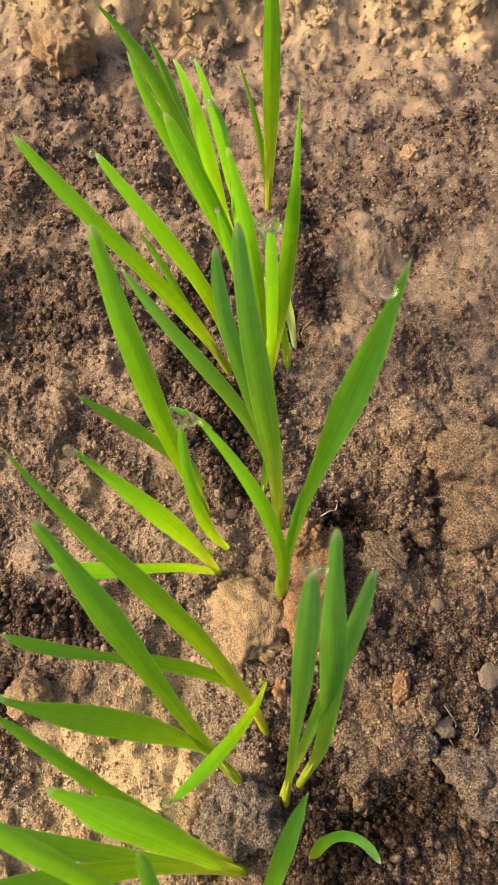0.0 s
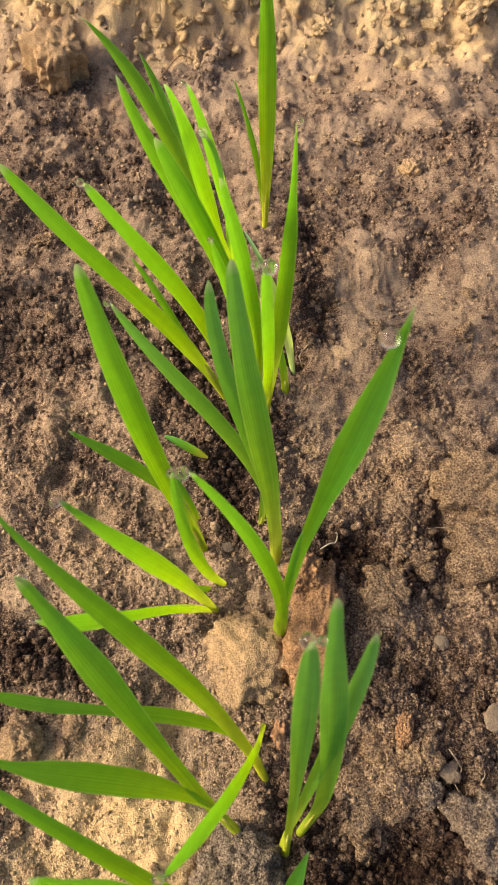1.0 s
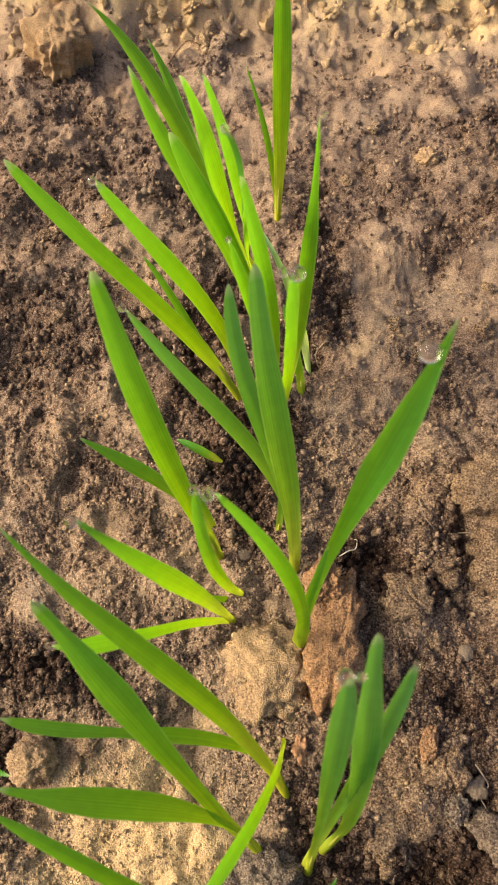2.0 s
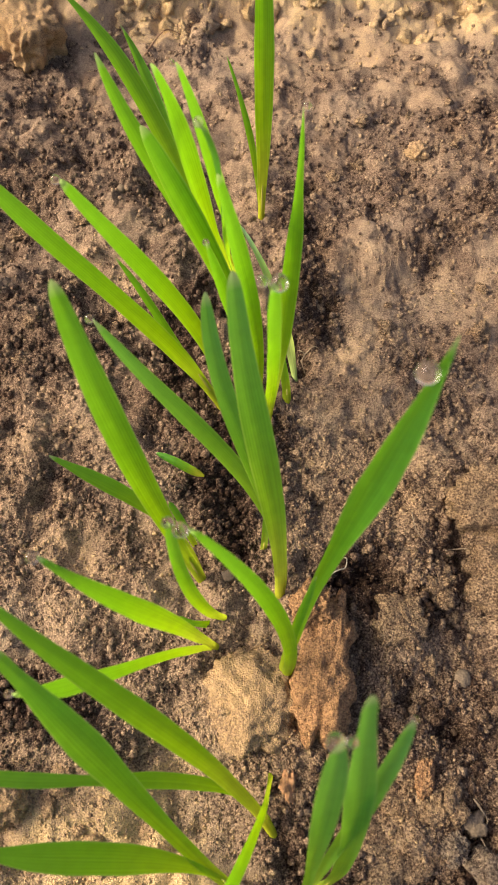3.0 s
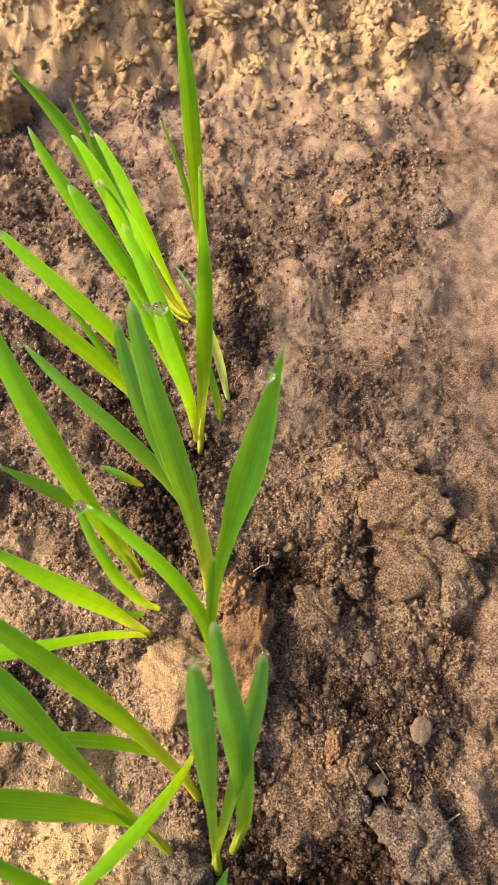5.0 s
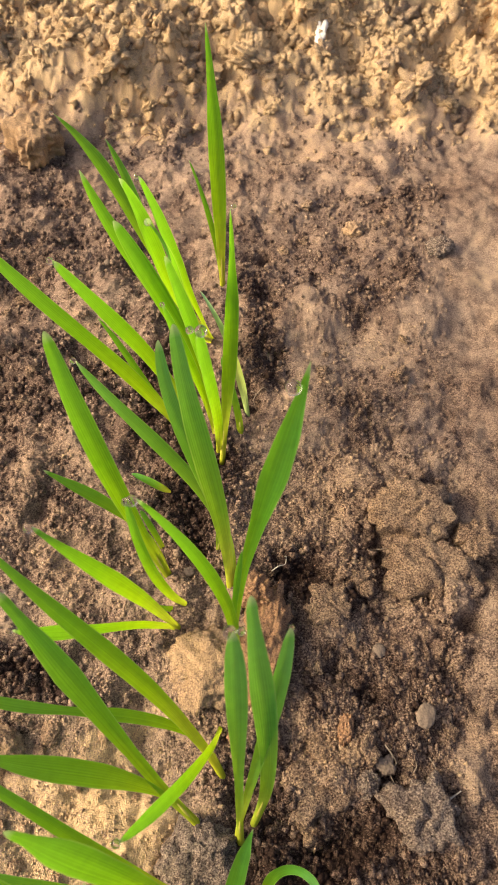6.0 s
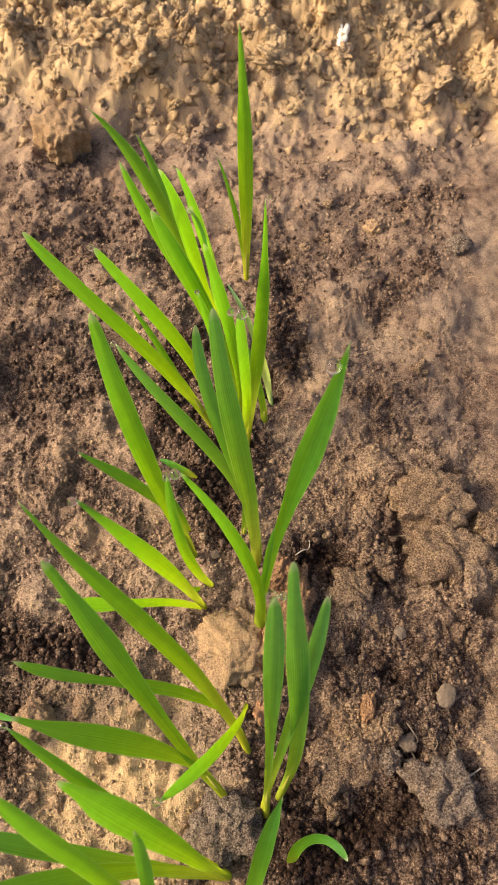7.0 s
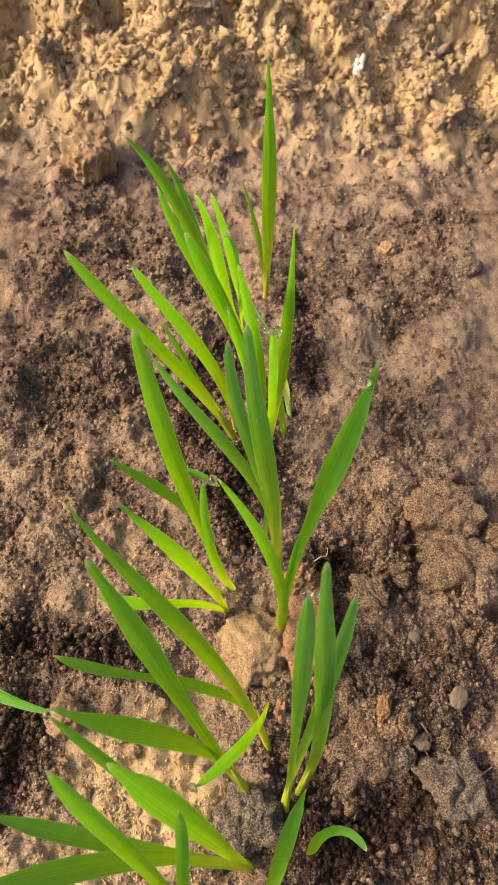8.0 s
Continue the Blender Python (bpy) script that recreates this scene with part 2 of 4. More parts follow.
def soil_material(name, fixed=None, tint=(1, 1, 1)):
    """Crumbly sandy soil: tan where dry, paler where sun is painted in, dark where rich in humus, with grains of
    quartz.
    """
    m, nodes, links, bsdf = material(name)
    geo = nodes.new("ShaderNodeNewGeometry")
    rough = nodes.new("ShaderNodeAttribute")
    rough.attribute_name = "grit"
    grit = rough.outputs["Fac"]
    if fixed is None:
        pos, att = geo.outputs["Position"], nodes.new("ShaderNodeAttribute")
        att.attribute_name = "humus"
        dark = att.outputs["Fac"]
    else:
        pos, info = geo.outputs["Position"], nodes.new("ShaderNodeObjectInfo")
        dark = math_node(nodes, links, "MULTIPLY_ADD", info.outputs["Random"], fixed[1])
        dark.node.inputs[2].default_value = fixed[0]
        grit = math_node(nodes, links, "ADD", fixed[2] if len(fixed) > 2 else 0.45, 0.0)
    fine = tex(nodes, links, "ShaderNodeTexNoise", 1250, pos, Detail=3, Roughness=0.75)
    mid = tex(nodes, links, "ShaderNodeTexNoise", 110, pos, Detail=8, Roughness=0.74)
    grain = tex(nodes, links, "ShaderNodeTexVoronoi", 1900, pos)
    shift = math_node(nodes, links, "MULTIPLY_ADD", fine.outputs["Fac"], 2.7)
    shift.node.inputs[2].default_value = -1.35
    much = math_node(nodes, links, "MULTIPLY_ADD", grit, 0.68)
    much.node.inputs[2].default_value = 0.32
    both = math_node(nodes, links, "MULTIPLY_ADD", shift, much)
    links.new(dark, both.node.inputs[2])
    shift2 = math_node(nodes, links, "MULTIPLY_ADD", mid.outputs["Fac"], 0.9)
    shift2.node.inputs[2].default_value = -0.43
    both = math_node(nodes, links, "ADD", both, shift2)
    both = math_node(nodes, links, "MAXIMUM", both, math_node(nodes, links, "MINIMUM", dark, 0.15))
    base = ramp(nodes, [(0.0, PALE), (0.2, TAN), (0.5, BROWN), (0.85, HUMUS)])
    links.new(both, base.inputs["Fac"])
    # single grains lighter and darker
    sep = nodes.new("ShaderNodeSeparateColor")
    links.new(grain.outputs["Color"], sep.inputs["Color"])
    speck = ramp(nodes, [(0.0, (0.6, 0.57, 0.56)), (0.4, (0.97, 0.97, 0.97)), (0.85, (1.16, 1.14, 1.12)), (0.97, (1.42, 1.4, 1.38))])
    links.new(sep.outputs["Red"], speck.inputs["Fac"])
    col = mixed(nodes, links, "MULTIPLY", much, base.outputs["Color"], speck.outputs["Color"])
    hue = tex(nodes, links, "ShaderNodeTexNoise", 22, pos, Detail=3)
    warm = ramp(nodes, [(0.35, (1.0, 0.97, 0.97)), (0.7, (1.05, 0.97, 0.90))])
    links.new(hue.outputs["Fac"], warm.inputs["Fac"])
    col = mixed(nodes, links, "MULTIPLY", 1.0, col, warm.outputs["Color"])
    col = mixed(nodes, links, "MULTIPLY", 1.0, col, tint)
    links.new(col, bsdf.inputs["Base Color"])
    bsdf.inputs["Roughness"].default_value = 0.92
    bsdf.inputs["Specular IOR Level"].default_value = 0.10
    b1, b2 = nodes.new("ShaderNodeBump"), nodes.new("ShaderNodeBump")
    b1.inputs["Distance"].default_value = 0.0014
    links.new(much, b1.inputs["Strength"])
    b2.inputs["Distance"].default_value, b2.inputs["Strength"].default_value = 0.0007, 0.75
    links.new(fine.outputs["Fac"], b1.inputs["Height"])
    links.new(grain.outputs["Distance"], b2.inputs["Height"])
    links.new(b1.outputs["Normal"], b2.inputs["Normal"])
    links.new(b2.outputs["Normal"], bsdf.inputs["Normal"])
    return m


def leaf_material(name, green, glow, sheath):
    """Young cereal blade: pale sheath, green blade with parallel veins, light shining through."""
    m, nodes, links, bsdf = material(name)
    uv = nodes.new("ShaderNodeTexCoord").outputs["UV"]
    sep = nodes.new("ShaderNodeSeparateXYZ")
    links.new(uv, sep.inputs["Vector"])
    info = nodes.new("ShaderNodeObjectInfo")
    noise_n = tex(nodes, links, "ShaderNodeTexNoise", 260, nodes.new("ShaderNodeTexCoord").outputs["Object"], Detail=4)
    along = math_node(nodes, links, "ADD", sep.outputs["Y"], math_node(nodes, links, "MULTIPLY", math_node(nodes, links, "SUBTRACT", info.outputs["Random"], 0.5), 0.14))

    def graded(c):
        young = (c[0] * 1.65, c[1] * 1.2, c[2] * 0.8)
        # the last stop paints the sky's bluish sheen onto the upper blade
        r = ramp(nodes, [(0.0, sheath), (0.12, tuple(0.6 * a + 0.4 * b for a, b in zip(sheath, young))), (0.32, young), (0.62, c), (0.90, (c[0] * 0.86, c[1] * 0.95, c[2] * 1.7))])
        links.new(along, r.inputs["Fac"])
        return r.outputs["Color"]

    long = nodes.new("ShaderNodeMapping")
    long.inputs["Scale"].default_value = (16.0, 1.3, 1.0)
    links.new(uv, long.inputs["Vector"])
    offset = nodes.new("ShaderNodeCombineXYZ")
    links.new(math_node(nodes, links, "MULTIPLY", info.outputs["Random"], 50.0), offset.inputs["Z"])
    links.new(offset.outputs["Vector"], long.inputs["Location"])
    streak = tex(nodes, links, "ShaderNodeTexNoise", 1.0, long.outputs["Vector"], Detail=4, Roughness=0.65)
    wave = math_node(nodes, links, "SINE", math_node(nodes, links, "MULTIPLY", sep.outputs["X"], 62.0), 0.0)
    vein = math_node(nodes, links, "MULTIPLY_ADD", wave, 0.028)
    vein.node.inputs[2].default_value = 1.0
    blot = math_node(nodes, links, "MULTIPLY_ADD", noise_n.outputs["Fac"], 0.30)
    blot.node.inputs[2].default_value = 0.85
    stripe = math_node(nodes, links, "MULTIPLY_ADD", streak.outputs["Fac"], 0.75)
    stripe.node.inputs[2].default_value = 0.63
    shade = math_node(nodes, links, "MULTIPLY", math_node(nodes, links, "MULTIPLY", vein, blot), stripe)
    comb = nodes.new("ShaderNodeCombineColor")
    for s in ("Red", "Green", "Blue"):
        links.new(shade, comb.inputs[s])
    face = mixed(nodes, links, "MULTIPLY", 1.0, graded(green), comb.outputs["Color"])
    back = mixed(nodes, links, "MULTIPLY", 1.0, graded(glow), comb.outputs["Color"])
    end = ramp(nodes, [(0.965, (0, 0, 0)), (0.995, (0.6, 0.6, 0.6))])
    links.new(sep.outputs["Y"], end.inputs["Fac"])
    face = mixed(nodes, links, "MIX", end.outputs["Color"], face, (0.55, 0.60, 0.36))
    back = mixed(nodes, links, "MIX", end.outputs["Color"], back, (0.55, 0.62, 0.32))
    # thin pale margin along both edges
    rim = ramp(nodes, [(0.44, (0, 0, 0)), (0.49, (0.4, 0.4, 0.4))])
    links.new(math_node(nodes, links, "ABSOLUTE", math_node(nodes, links, "SUBTRACT", sep.outputs["X"], 0.5), 0.0), rim.inputs["Fac"])
    face = mixed(nodes, links, "MIX", rim.outputs["Color"], face, (0.34, 0.50, 0.16))
    back = mixed(nodes, links, "MIX", rim.outputs["Color"], back, (0.50, 0.62, 0.14))
    links.new(face, bsdf.inputs["Base Color"])
    bsdf.inputs["Roughness"].default_value = 0.48
    bsdf.inputs["Specular IOR Level"].default_value = 0.2
    bump = nodes.new("ShaderNodeBump")
    bump.inputs["Distance"].default_value, bump.inputs["Strength"].default_value = 0.00004, 0.25
    links.new(wave, bump.inputs["Height"])
    links.new(bump.outputs["Normal"], bsdf.inputs["Normal"])
    trans = nodes.new("ShaderNodeBsdfTranslucent")
    links.new(back, trans.inputs["Color"])
    links.new(bump.outputs["Normal"], trans.inputs["Normal"])
    mix = nodes.new("ShaderNodeMixShader")
    mix.inputs[0].default_value = 0.46
    links.new(bsdf.outputs[0], mix.inputs[1])
    links.new(trans.outputs[0], mix.inputs[2])
    links.new(mix.outputs[0], nodes["Material Output"].inputs["Surface"])
    return m


def plain_material(name, colour, rough=0.6, vary=0.25, scale=300, metal=0.0):
    m, nodes, links, bsdf = material(name)
    pos = nodes.new("ShaderNodeTexCoord").outputs["Object"]
    n = tex(nodes, links, "ShaderNodeTexNoise", scale, pos, Detail=5)
    r = ramp(nodes, [(0.3, tuple(c * (1 - vary) for c in colour)), (0.7, tuple(min(1, c * (1 + vary)) for c in colour))])
    links.new(n.outputs["Fac"], r.inputs["Fac"])
    links.new(r.outputs["Color"], bsdf.inputs["Base Color"])
    bsdf.inputs["Roughness"].default_value = rough
    bump = nodes.new("ShaderNodeBump")
    bump.inputs["Distance"].default_value = 0.0003
    links.new(n.outputs["Fac"], bump.inputs["Height"])
    links.new(bump.outputs["Normal"], bsdf.inputs["Normal"])
    return m


SOIL = soil_material("furrow_soil")
CLOD = soil_material("clod_soil", (0.12, 0.16, 0.35), (1.05, 1.0, 0.9))
CRUST = soil_material("crust_soil", (0.30, 0.12, 0.9), (1.02, 1.0, 0.93))
OCHRE = soil_material("ochre_soil", (0.10, 0.02, 0.3), (1.06, 0.97, 0.84))
# paler than the floor's clods: sunlight on the bank put into the colour
BANK_CLOD = soil_material("bank_clod_soil", (-0.22, 0.3))
CLOD_ORANGE = soil_material("orange_clod_soil", (0.20, 0.10, 0.7), (1.14, 0.92, 0.74))
CLOD_GREY = soil_material("grey_clod_soil", (0.36, 0.02, 0.8), (0.90, 1.0, 1.10))
LEAF = leaf_material("blade_green", (0.069, 0.253, 0.022), (0.259, 0.604, 0.01), (0.58, 0.594, 0.045))
# the same leaf with the bluish cast of open shade in its colour
LEAF_SHADED = leaf_material("blade_green_shaded", (0.073, 0.253, 0.045), (0.226, 0.536, 0.024), (0.55, 0.583, 0.054))
LEAF_PALE = leaf_material("blade_withered", (0.27, 0.479, 0.135), (0.418, 0.627, 0.136), (0.45, 0.583, 0.198))
STEM = plain_material("sheath_pale", (0.52, 0.50, 0.08), 0.45, 0.15, 500)
PEBBLE = plain_material("pebble_tan", (0.165, 0.120, 0.085), 0.9, 0.3, 1400)
CHIP_GREY = plain_material("grey_chip", (0.40, 0.37, 0.34), 0.7, 0.2, 600)
CHIP = plain_material("white_chip", (0.74, 0.69, 0.60), 0.5, 0.1, 600)
BRICK = plain_material("orange_grit", (0.33, 0.17, 0.09), 0.85, 0.3, 900)
ROOT_PALE = plain_material("pale_root", (0.42, 0.37, 0.30), 0.8, 0.25, 900)
ROOT = plain_material("dry_root", (0.24, 0.18, 0.13), 0.8, 0.25, 900)
TWIG = plain_material("twig_brown", (0.22, 0.12, 0.07), 0.8, 0.25, 900)
DARKSEED = plain_material("dark_grain", (0.05, 0.025, 0.02), 0.6, 0.3, 900)
WATER, wnodes, wlinks, wbsdf = material("water")
wbsdf.inputs["Base Color"].default_value = (1, 1, 1, 1)
wbsdf.inputs["Roughness"].default_value = 0.0
wbsdf.inputs["IOR"].default_value = 1.333
wbsdf.inputs["Transmission Weight"].default_value = 1.0


# ---- the ground: one sheet, fine in the furrow and coarse towards the horizon ----
def spread(parts, grow, far):
    """Coordinates in stretches of (from, to, spacing), then ever wider steps out to far on both sides."""
    out = [np.arange(a, b, d) for a, b, d in parts]
    out = list(np.concatenate(out))
    gap = parts[0][2]
    low = [out[0]]
    while low[-1] > -far:
        gap *= grow
        low.append(low[-1] - gap)
    gap = parts[-1][2]
    high = [out[-1]]
    while high[-1] < far:
        gap *= grow
        high.append(high[-1] + gap)
    return np.array(low[:0:-1] + out + high[1:])


def build_ground():
    xs = spread([(-0.21, -0.13, 0.0014), (-0.13, 0.14, 0.0007), (0.14, 0.23, 0.0012)], 1.22, 120)
    ys = spread([(-0.06, 0.22, 0.0007), (0.22, 0.42, 0.0010), (0.42, 0.66, 0.0010)], 1.22, 120)
    gx, gy = np.meshgrid(xs, ys)
    near = 1 - step(1.0, 3.0, np.hypot(gx, gy))
    gz = ground_height(gx, gy) * near
    n, k = len(ys), len(xs)
    co = np.stack([gx, gy, gz], -1).reshape(-1, 3)
    a = (np.arange(n - 1)[:, None] * k + np.arange(k - 1)[None]).ravel()
    quads = np.stack([a, a + 1, a + k + 1, a + k], 1)
    me = bpy.data.meshes.new("ground")
    me.vertices.add(len(co))
    me.vertices.foreach_set("co", co.ravel())
    me.loops.add(quads.size)
    me.loops.foreach_set("vertex_index", quads.ravel())
    me.polygons.add(len(quads))
    me.polygons.foreach_set("loop_start", np.arange(0, quads.size, 4))
    me.polygons.foreach_set("use_smooth", np.ones(len(quads), bool))
    me.update(calc_edges=True)
    att = me.attributes.new("humus", "FLOAT", "POINT")
    humus = humus_and_sun_at(gx, gy)
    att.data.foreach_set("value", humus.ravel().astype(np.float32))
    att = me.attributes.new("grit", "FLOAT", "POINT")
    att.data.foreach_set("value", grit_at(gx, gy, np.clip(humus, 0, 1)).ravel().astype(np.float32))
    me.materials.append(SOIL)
    return tagged(new("ground", me), "crumbly tan and dark brown garden soil in a shallow furrow", "soil", kind="structure")


build_ground()


def height(x, y):
    return float(ground_height(np.array([x]), np.array([y]))[0])


# ---- small helpers for things ----
def part(name, bm, mat, parent=None, label=""):
    me = bpy.data.meshes.new(name)
    bm.to_mesh(me)
    bm.free()
    me.materials.append(mat)
    for p in me.polygons:
        p.use_smooth = True
    ob = new(name, me)
    if parent is not None:
        ob.parent = parent
        ob.matrix_parent_inverse = parent.matrix_world.inverted()
    if label:
        tagged(ob, label)
    return ob


def bezier(p0, p1, p2, p3, u):
    return p0 * (1 - u) ** 3 + p1 * (3 * u * (1 - u) ** 2) + p2 * (3 * u * u * (1 - u)) + p3 * u**3


FACE = Vector((0.04, -0.38, 0.92)).normalized()


def blade_mesh(points, widths, roll, cup):
    """A cereal blade: rolled to a tube at its sheath, opening to a shallow trough, tapering to its tip."""
    p0, p1, p2, p3 = points
    steps = [0.96 * i / 31 for i in range(32)] + [0.972, 0.983, 0.991, 0.997, 1.0]
    rows, cols = len(steps), 9
    bm = bmesh.new()
    uv = bm.loops.layers.uv.new("UVMap")
    grid, info = [], {}
    for i in range(rows):
        v = steps[i]
        c = bezier(p0, p1, p2, p3, v)
        tan = (bezier(p0, p1, p2, p3, min(1, v + 0.01)) - bezier(p0, p1, p2, p3, max(0, v - 0.01))).normalized()
        side = tan.cross(FACE)
        side = side.normalized() if side.length > 1e-4 else Vector((1, 0, 0))
        up = side.cross(tan)
        turn = Matrix.Rotation(radians(roll * (v - 0.3)), 3, tan)
        side, up = turn @ side, turn @ up
        w = float(np.interp(v, (0, 0.12, 0.25, 0.4, 0.55, 0.7, 0.82, 0.92, 1), widths))
        w *= 1 - 0.18 * max(0.0, (v - 0.7) / 0.3) ** 1.5
        if v > 0.96:
            w *= math.sqrt(max(0.03, 1 - ((v - 0.96) / 0.04) ** 2))
        wrap = min(1.0, max(0.0, 1 - (v - 0.05) / 0.26))
        half = radians(cup + (100 - cup) * wrap)
        turned = 1 - 2 * wrap * wrap * (3 - 2 * wrap)
        r = 0.5 * w / math.sin(min(half, math.pi / 2))
        row = []
        for j in range(cols):
            t = 2 * j / (cols - 1) - 1
            a = half * t
            wob = 0.02 * w * math.sin(23 * v + 5 * t + roll) * abs(t)
            rib = 0.05 * w * (1 - wrap) * (abs(t) - 0.5)
            q = c + side * (r * math.sin(a)) + up * (turned * r * (1 - math.cos(a)) + wob + rib)
            vert = bm.verts.new(q)
            info[vert] = ((t + 1) / 2, v)
            row.append(vert)
        grid.append(row)
    for i in range(rows - 1):
        for j in range(cols - 1):
            f = bm.faces.new((grid[i][j], grid[i][j + 1], grid[i + 1][j + 1], grid[i + 1][j]))
            for loop in f.loops:
                loop[uv].uv = info[loop.vert]
    return bm


def seedling(label, *at):
    x, y = at
    ob = new("cereal_seedling")
    ob.location = (x, y, height(x, y))
    bpy.context.view_layer.update()
    return tagged(ob, label, "seedling", "row of cereal seedlings")


def blade(plant, p0, p1, p2, p3, widths, roll=20, cup=11, mat=None, label=""):
    pts = [Vector(p) for p in (p0, p1, p2, p3)]
    pts[0] = pts[0] - (pts[1] - pts[0]).normalized() * 0.003 - Vector((0, 0, 0.004))
    return part("leaf", blade_mesh(pts, [w / 1000 for w in widths], roll, cup), mat or LEAF, plant, label)


def tube(points, radii, sides=8):
    """A round stalk through the points."""
    bm = bmesh.new()
    rings = []
    pts = [Vector(p) for p in points]
    for i, p in enumerate(pts):
        tan = (pts[min(i + 1, len(pts) - 1)] - pts[max(i - 1, 0)]).normalized()
        a = tan.orthogonal().normalized()
        b = tan.cross(a)
        rings.append([bm.verts.new(p + radii[i] * (a * math.cos(2 * math.pi * k / sides) + b * math.sin(2 * math.pi * k / sides))) for k in range(sides)])
    for r0, r1 in zip(rings, rings[1:]):
        for k in range(sides):
            bm.faces.new((r0[k], r0[(k + 1) % sides], r1[(k + 1) % sides], r1[k]))
    bm.faces.new(rings[0][::-1])
    bm.faces.new(rings[-1])
    bmesh.ops.recalc_face_normals(bm, faces=bm.faces)
    return bm


def stalk(plant, root, top, radius):
    a, b = Vector(root), Vector(top)
    pts = [a + (b - a) * u + Vector((0, 0, -0.004 * (1 - u))) - FACE * 1.5 * radius for u in (0, 0.25, 0.5, 0.75, 1)]
    part("stem", tube(pts, [radius * s for s in (0.75, 0.72, 0.68, 0.6, 0.25)], 10), STEM, plant)


# ---- the row of seedlings ----
plant = seedling('bright green two-leaf cereal seedling with spreading blades', 0.017, 0.072)
blade(plant, (0.0165, 0.0716, 0.0000), (0.0146, 0.0870, 0.0512), (0.0313, 0.0980, 0.1023), (0.0392, 0.1109, 0.1529), (3.9, 3.8, 4.0, 3.6, 5.4, 9.4, 7.9, 3.8, 0.9))
stalk(plant, (0.0165, 0.0716, 0.0000), (0.0167, 0.0778, 0.0215), 0.0016)
blade(plant, (0.0165, 0.0716, 0.0000), (0.0220, 0.0784, 0.0419), (0.0066, 0.0859, 0.0826), (-0.0096, 0.0871, 0.1212), (3.5, 3.8, 4.2, 4.6, 4.9, 4.2, 3.3, 2.4, 1.2))
blade(plant, (0.0165, 0.0716, 0.0000), (0.0169, 0.0775, 0.0263), (0.0176, 0.0829, 0.0512), (0.0206, 0.0883, 0.0770), (2.0, 2.0, 1.9, 1.9, 1.9, 2.6, 2.7, 1.9, 0.5))

plant = seedling('dense green cereal seedling with broad upright blades', 0.016, 0.097)
blade(plant, (0.0159, 0.0970, 0.0000), (0.0179, 0.1146, 0.0436), (0.0029, 0.1275, 0.0836), (-0.0000, 0.1459, 0.1264), (3.4, 3.7, 4.9, 7.2, 8.6, 8.3, 6.8, 5.7, 4.0), mat=LEAF_SHADED)
stalk(plant, (0.0159, 0.0970, 0.0000), (0.0158, 0.1042, 0.0181), 0.0014)
blade(plant, (0.0159, 0.0970, 0.0000), (0.0229, 0.1189, 0.0385), (-0.0065, 0.1325, 0.0717), (-0.0068, 0.1535, 0.1086), (2.1, 3.0, 3.9, 4.9, 5.7, 5.9, 5.6, 4.9, 2.7), mat=LEAF_SHADED)
blade(plant, (0.0159, 0.0970, 0.0000), (0.0269, 0.1295, 0.0294), (-0.0149, 0.1382, 0.0594), (-0.0357, 0.1490, 0.1038), (2.1, 3.0, 3.9, 4.8, 5.5, 5.6, 4.6, 3.6, 1.4), mat=LEAF_SHADED)
blade(plant, (0.0108, 0.1166, 0.0000), (0.0114, 0.1232, 0.0132), (0.0120, 0.1298, 0.0266), (0.0127, 0.1365, 0.0400), (2.4, 2.5, 2.5, 2.6, 2.5, 2.4, 2.3, 2.2, 0.6), mat=LEAF_SHADED)
stalk(plant, (0.0108, 0.1166, 0.0000), (0.0111, 0.1194, 0.0056), 0.0009)

plant = seedling('green cereal seedling with a folded blade among others', 0.011, 0.170)
blade(plant, (0.0112, 0.1703, 0.0000), (0.0148, 0.1587, 0.0450), (0.0105, 0.1429, 0.0921), (0.0085, 0.1339, 0.1378), (2.3, 3.0, 3.8, 4.4, 4.8, 5.0, 4.9, 4.4, 3.0))

plant = seedling('slender green cereal seedling with one tall straight blade', 0.013, 0.167)
blade(plant, (0.0127, 0.1667, 0.0000), (0.0175, 0.1777, 0.0415), (0.0200, 0.1888, 0.0831), (0.0192, 0.2004, 0.1247), (2.6, 3.1, 4.1, 6.3, 6.8, 6.2, 3.9, 2.8, 0.7), roll=75, cup=18)
stalk(plant, (0.0127, 0.1667, 0.0000), (0.0146, 0.1713, 0.0174), 0.0010)

plant = seedling('small yellow-green cereal shoot with a withered blade', 0.023, 0.180)
blade(plant, (0.0227, 0.1805, 0.0000), (0.0224, 0.1886, 0.0101), (0.0171, 0.1966, 0.0202), (0.0140, 0.2044, 0.0300), (3.5, 3.5, 3.5, 3.4, 3.4, 3.2, 3.0, 2.9, 0.8))
stalk(plant, (0.0227, 0.1805, 0.0000), (0.0223, 0.1839, 0.0042), 0.0011)
blade(plant, (0.0267, 0.1911, 0.0000), (0.0234, 0.2097, 0.0117), (0.0165, 0.2274, 0.0228), (0.0041, 0.2431, 0.0325), (1.8, 2.8, 4.1, 4.0, 3.5, 2.8, 2.2, 1.8, 1.0), 10, 20, LEAF_PALE, "pale withered blade")

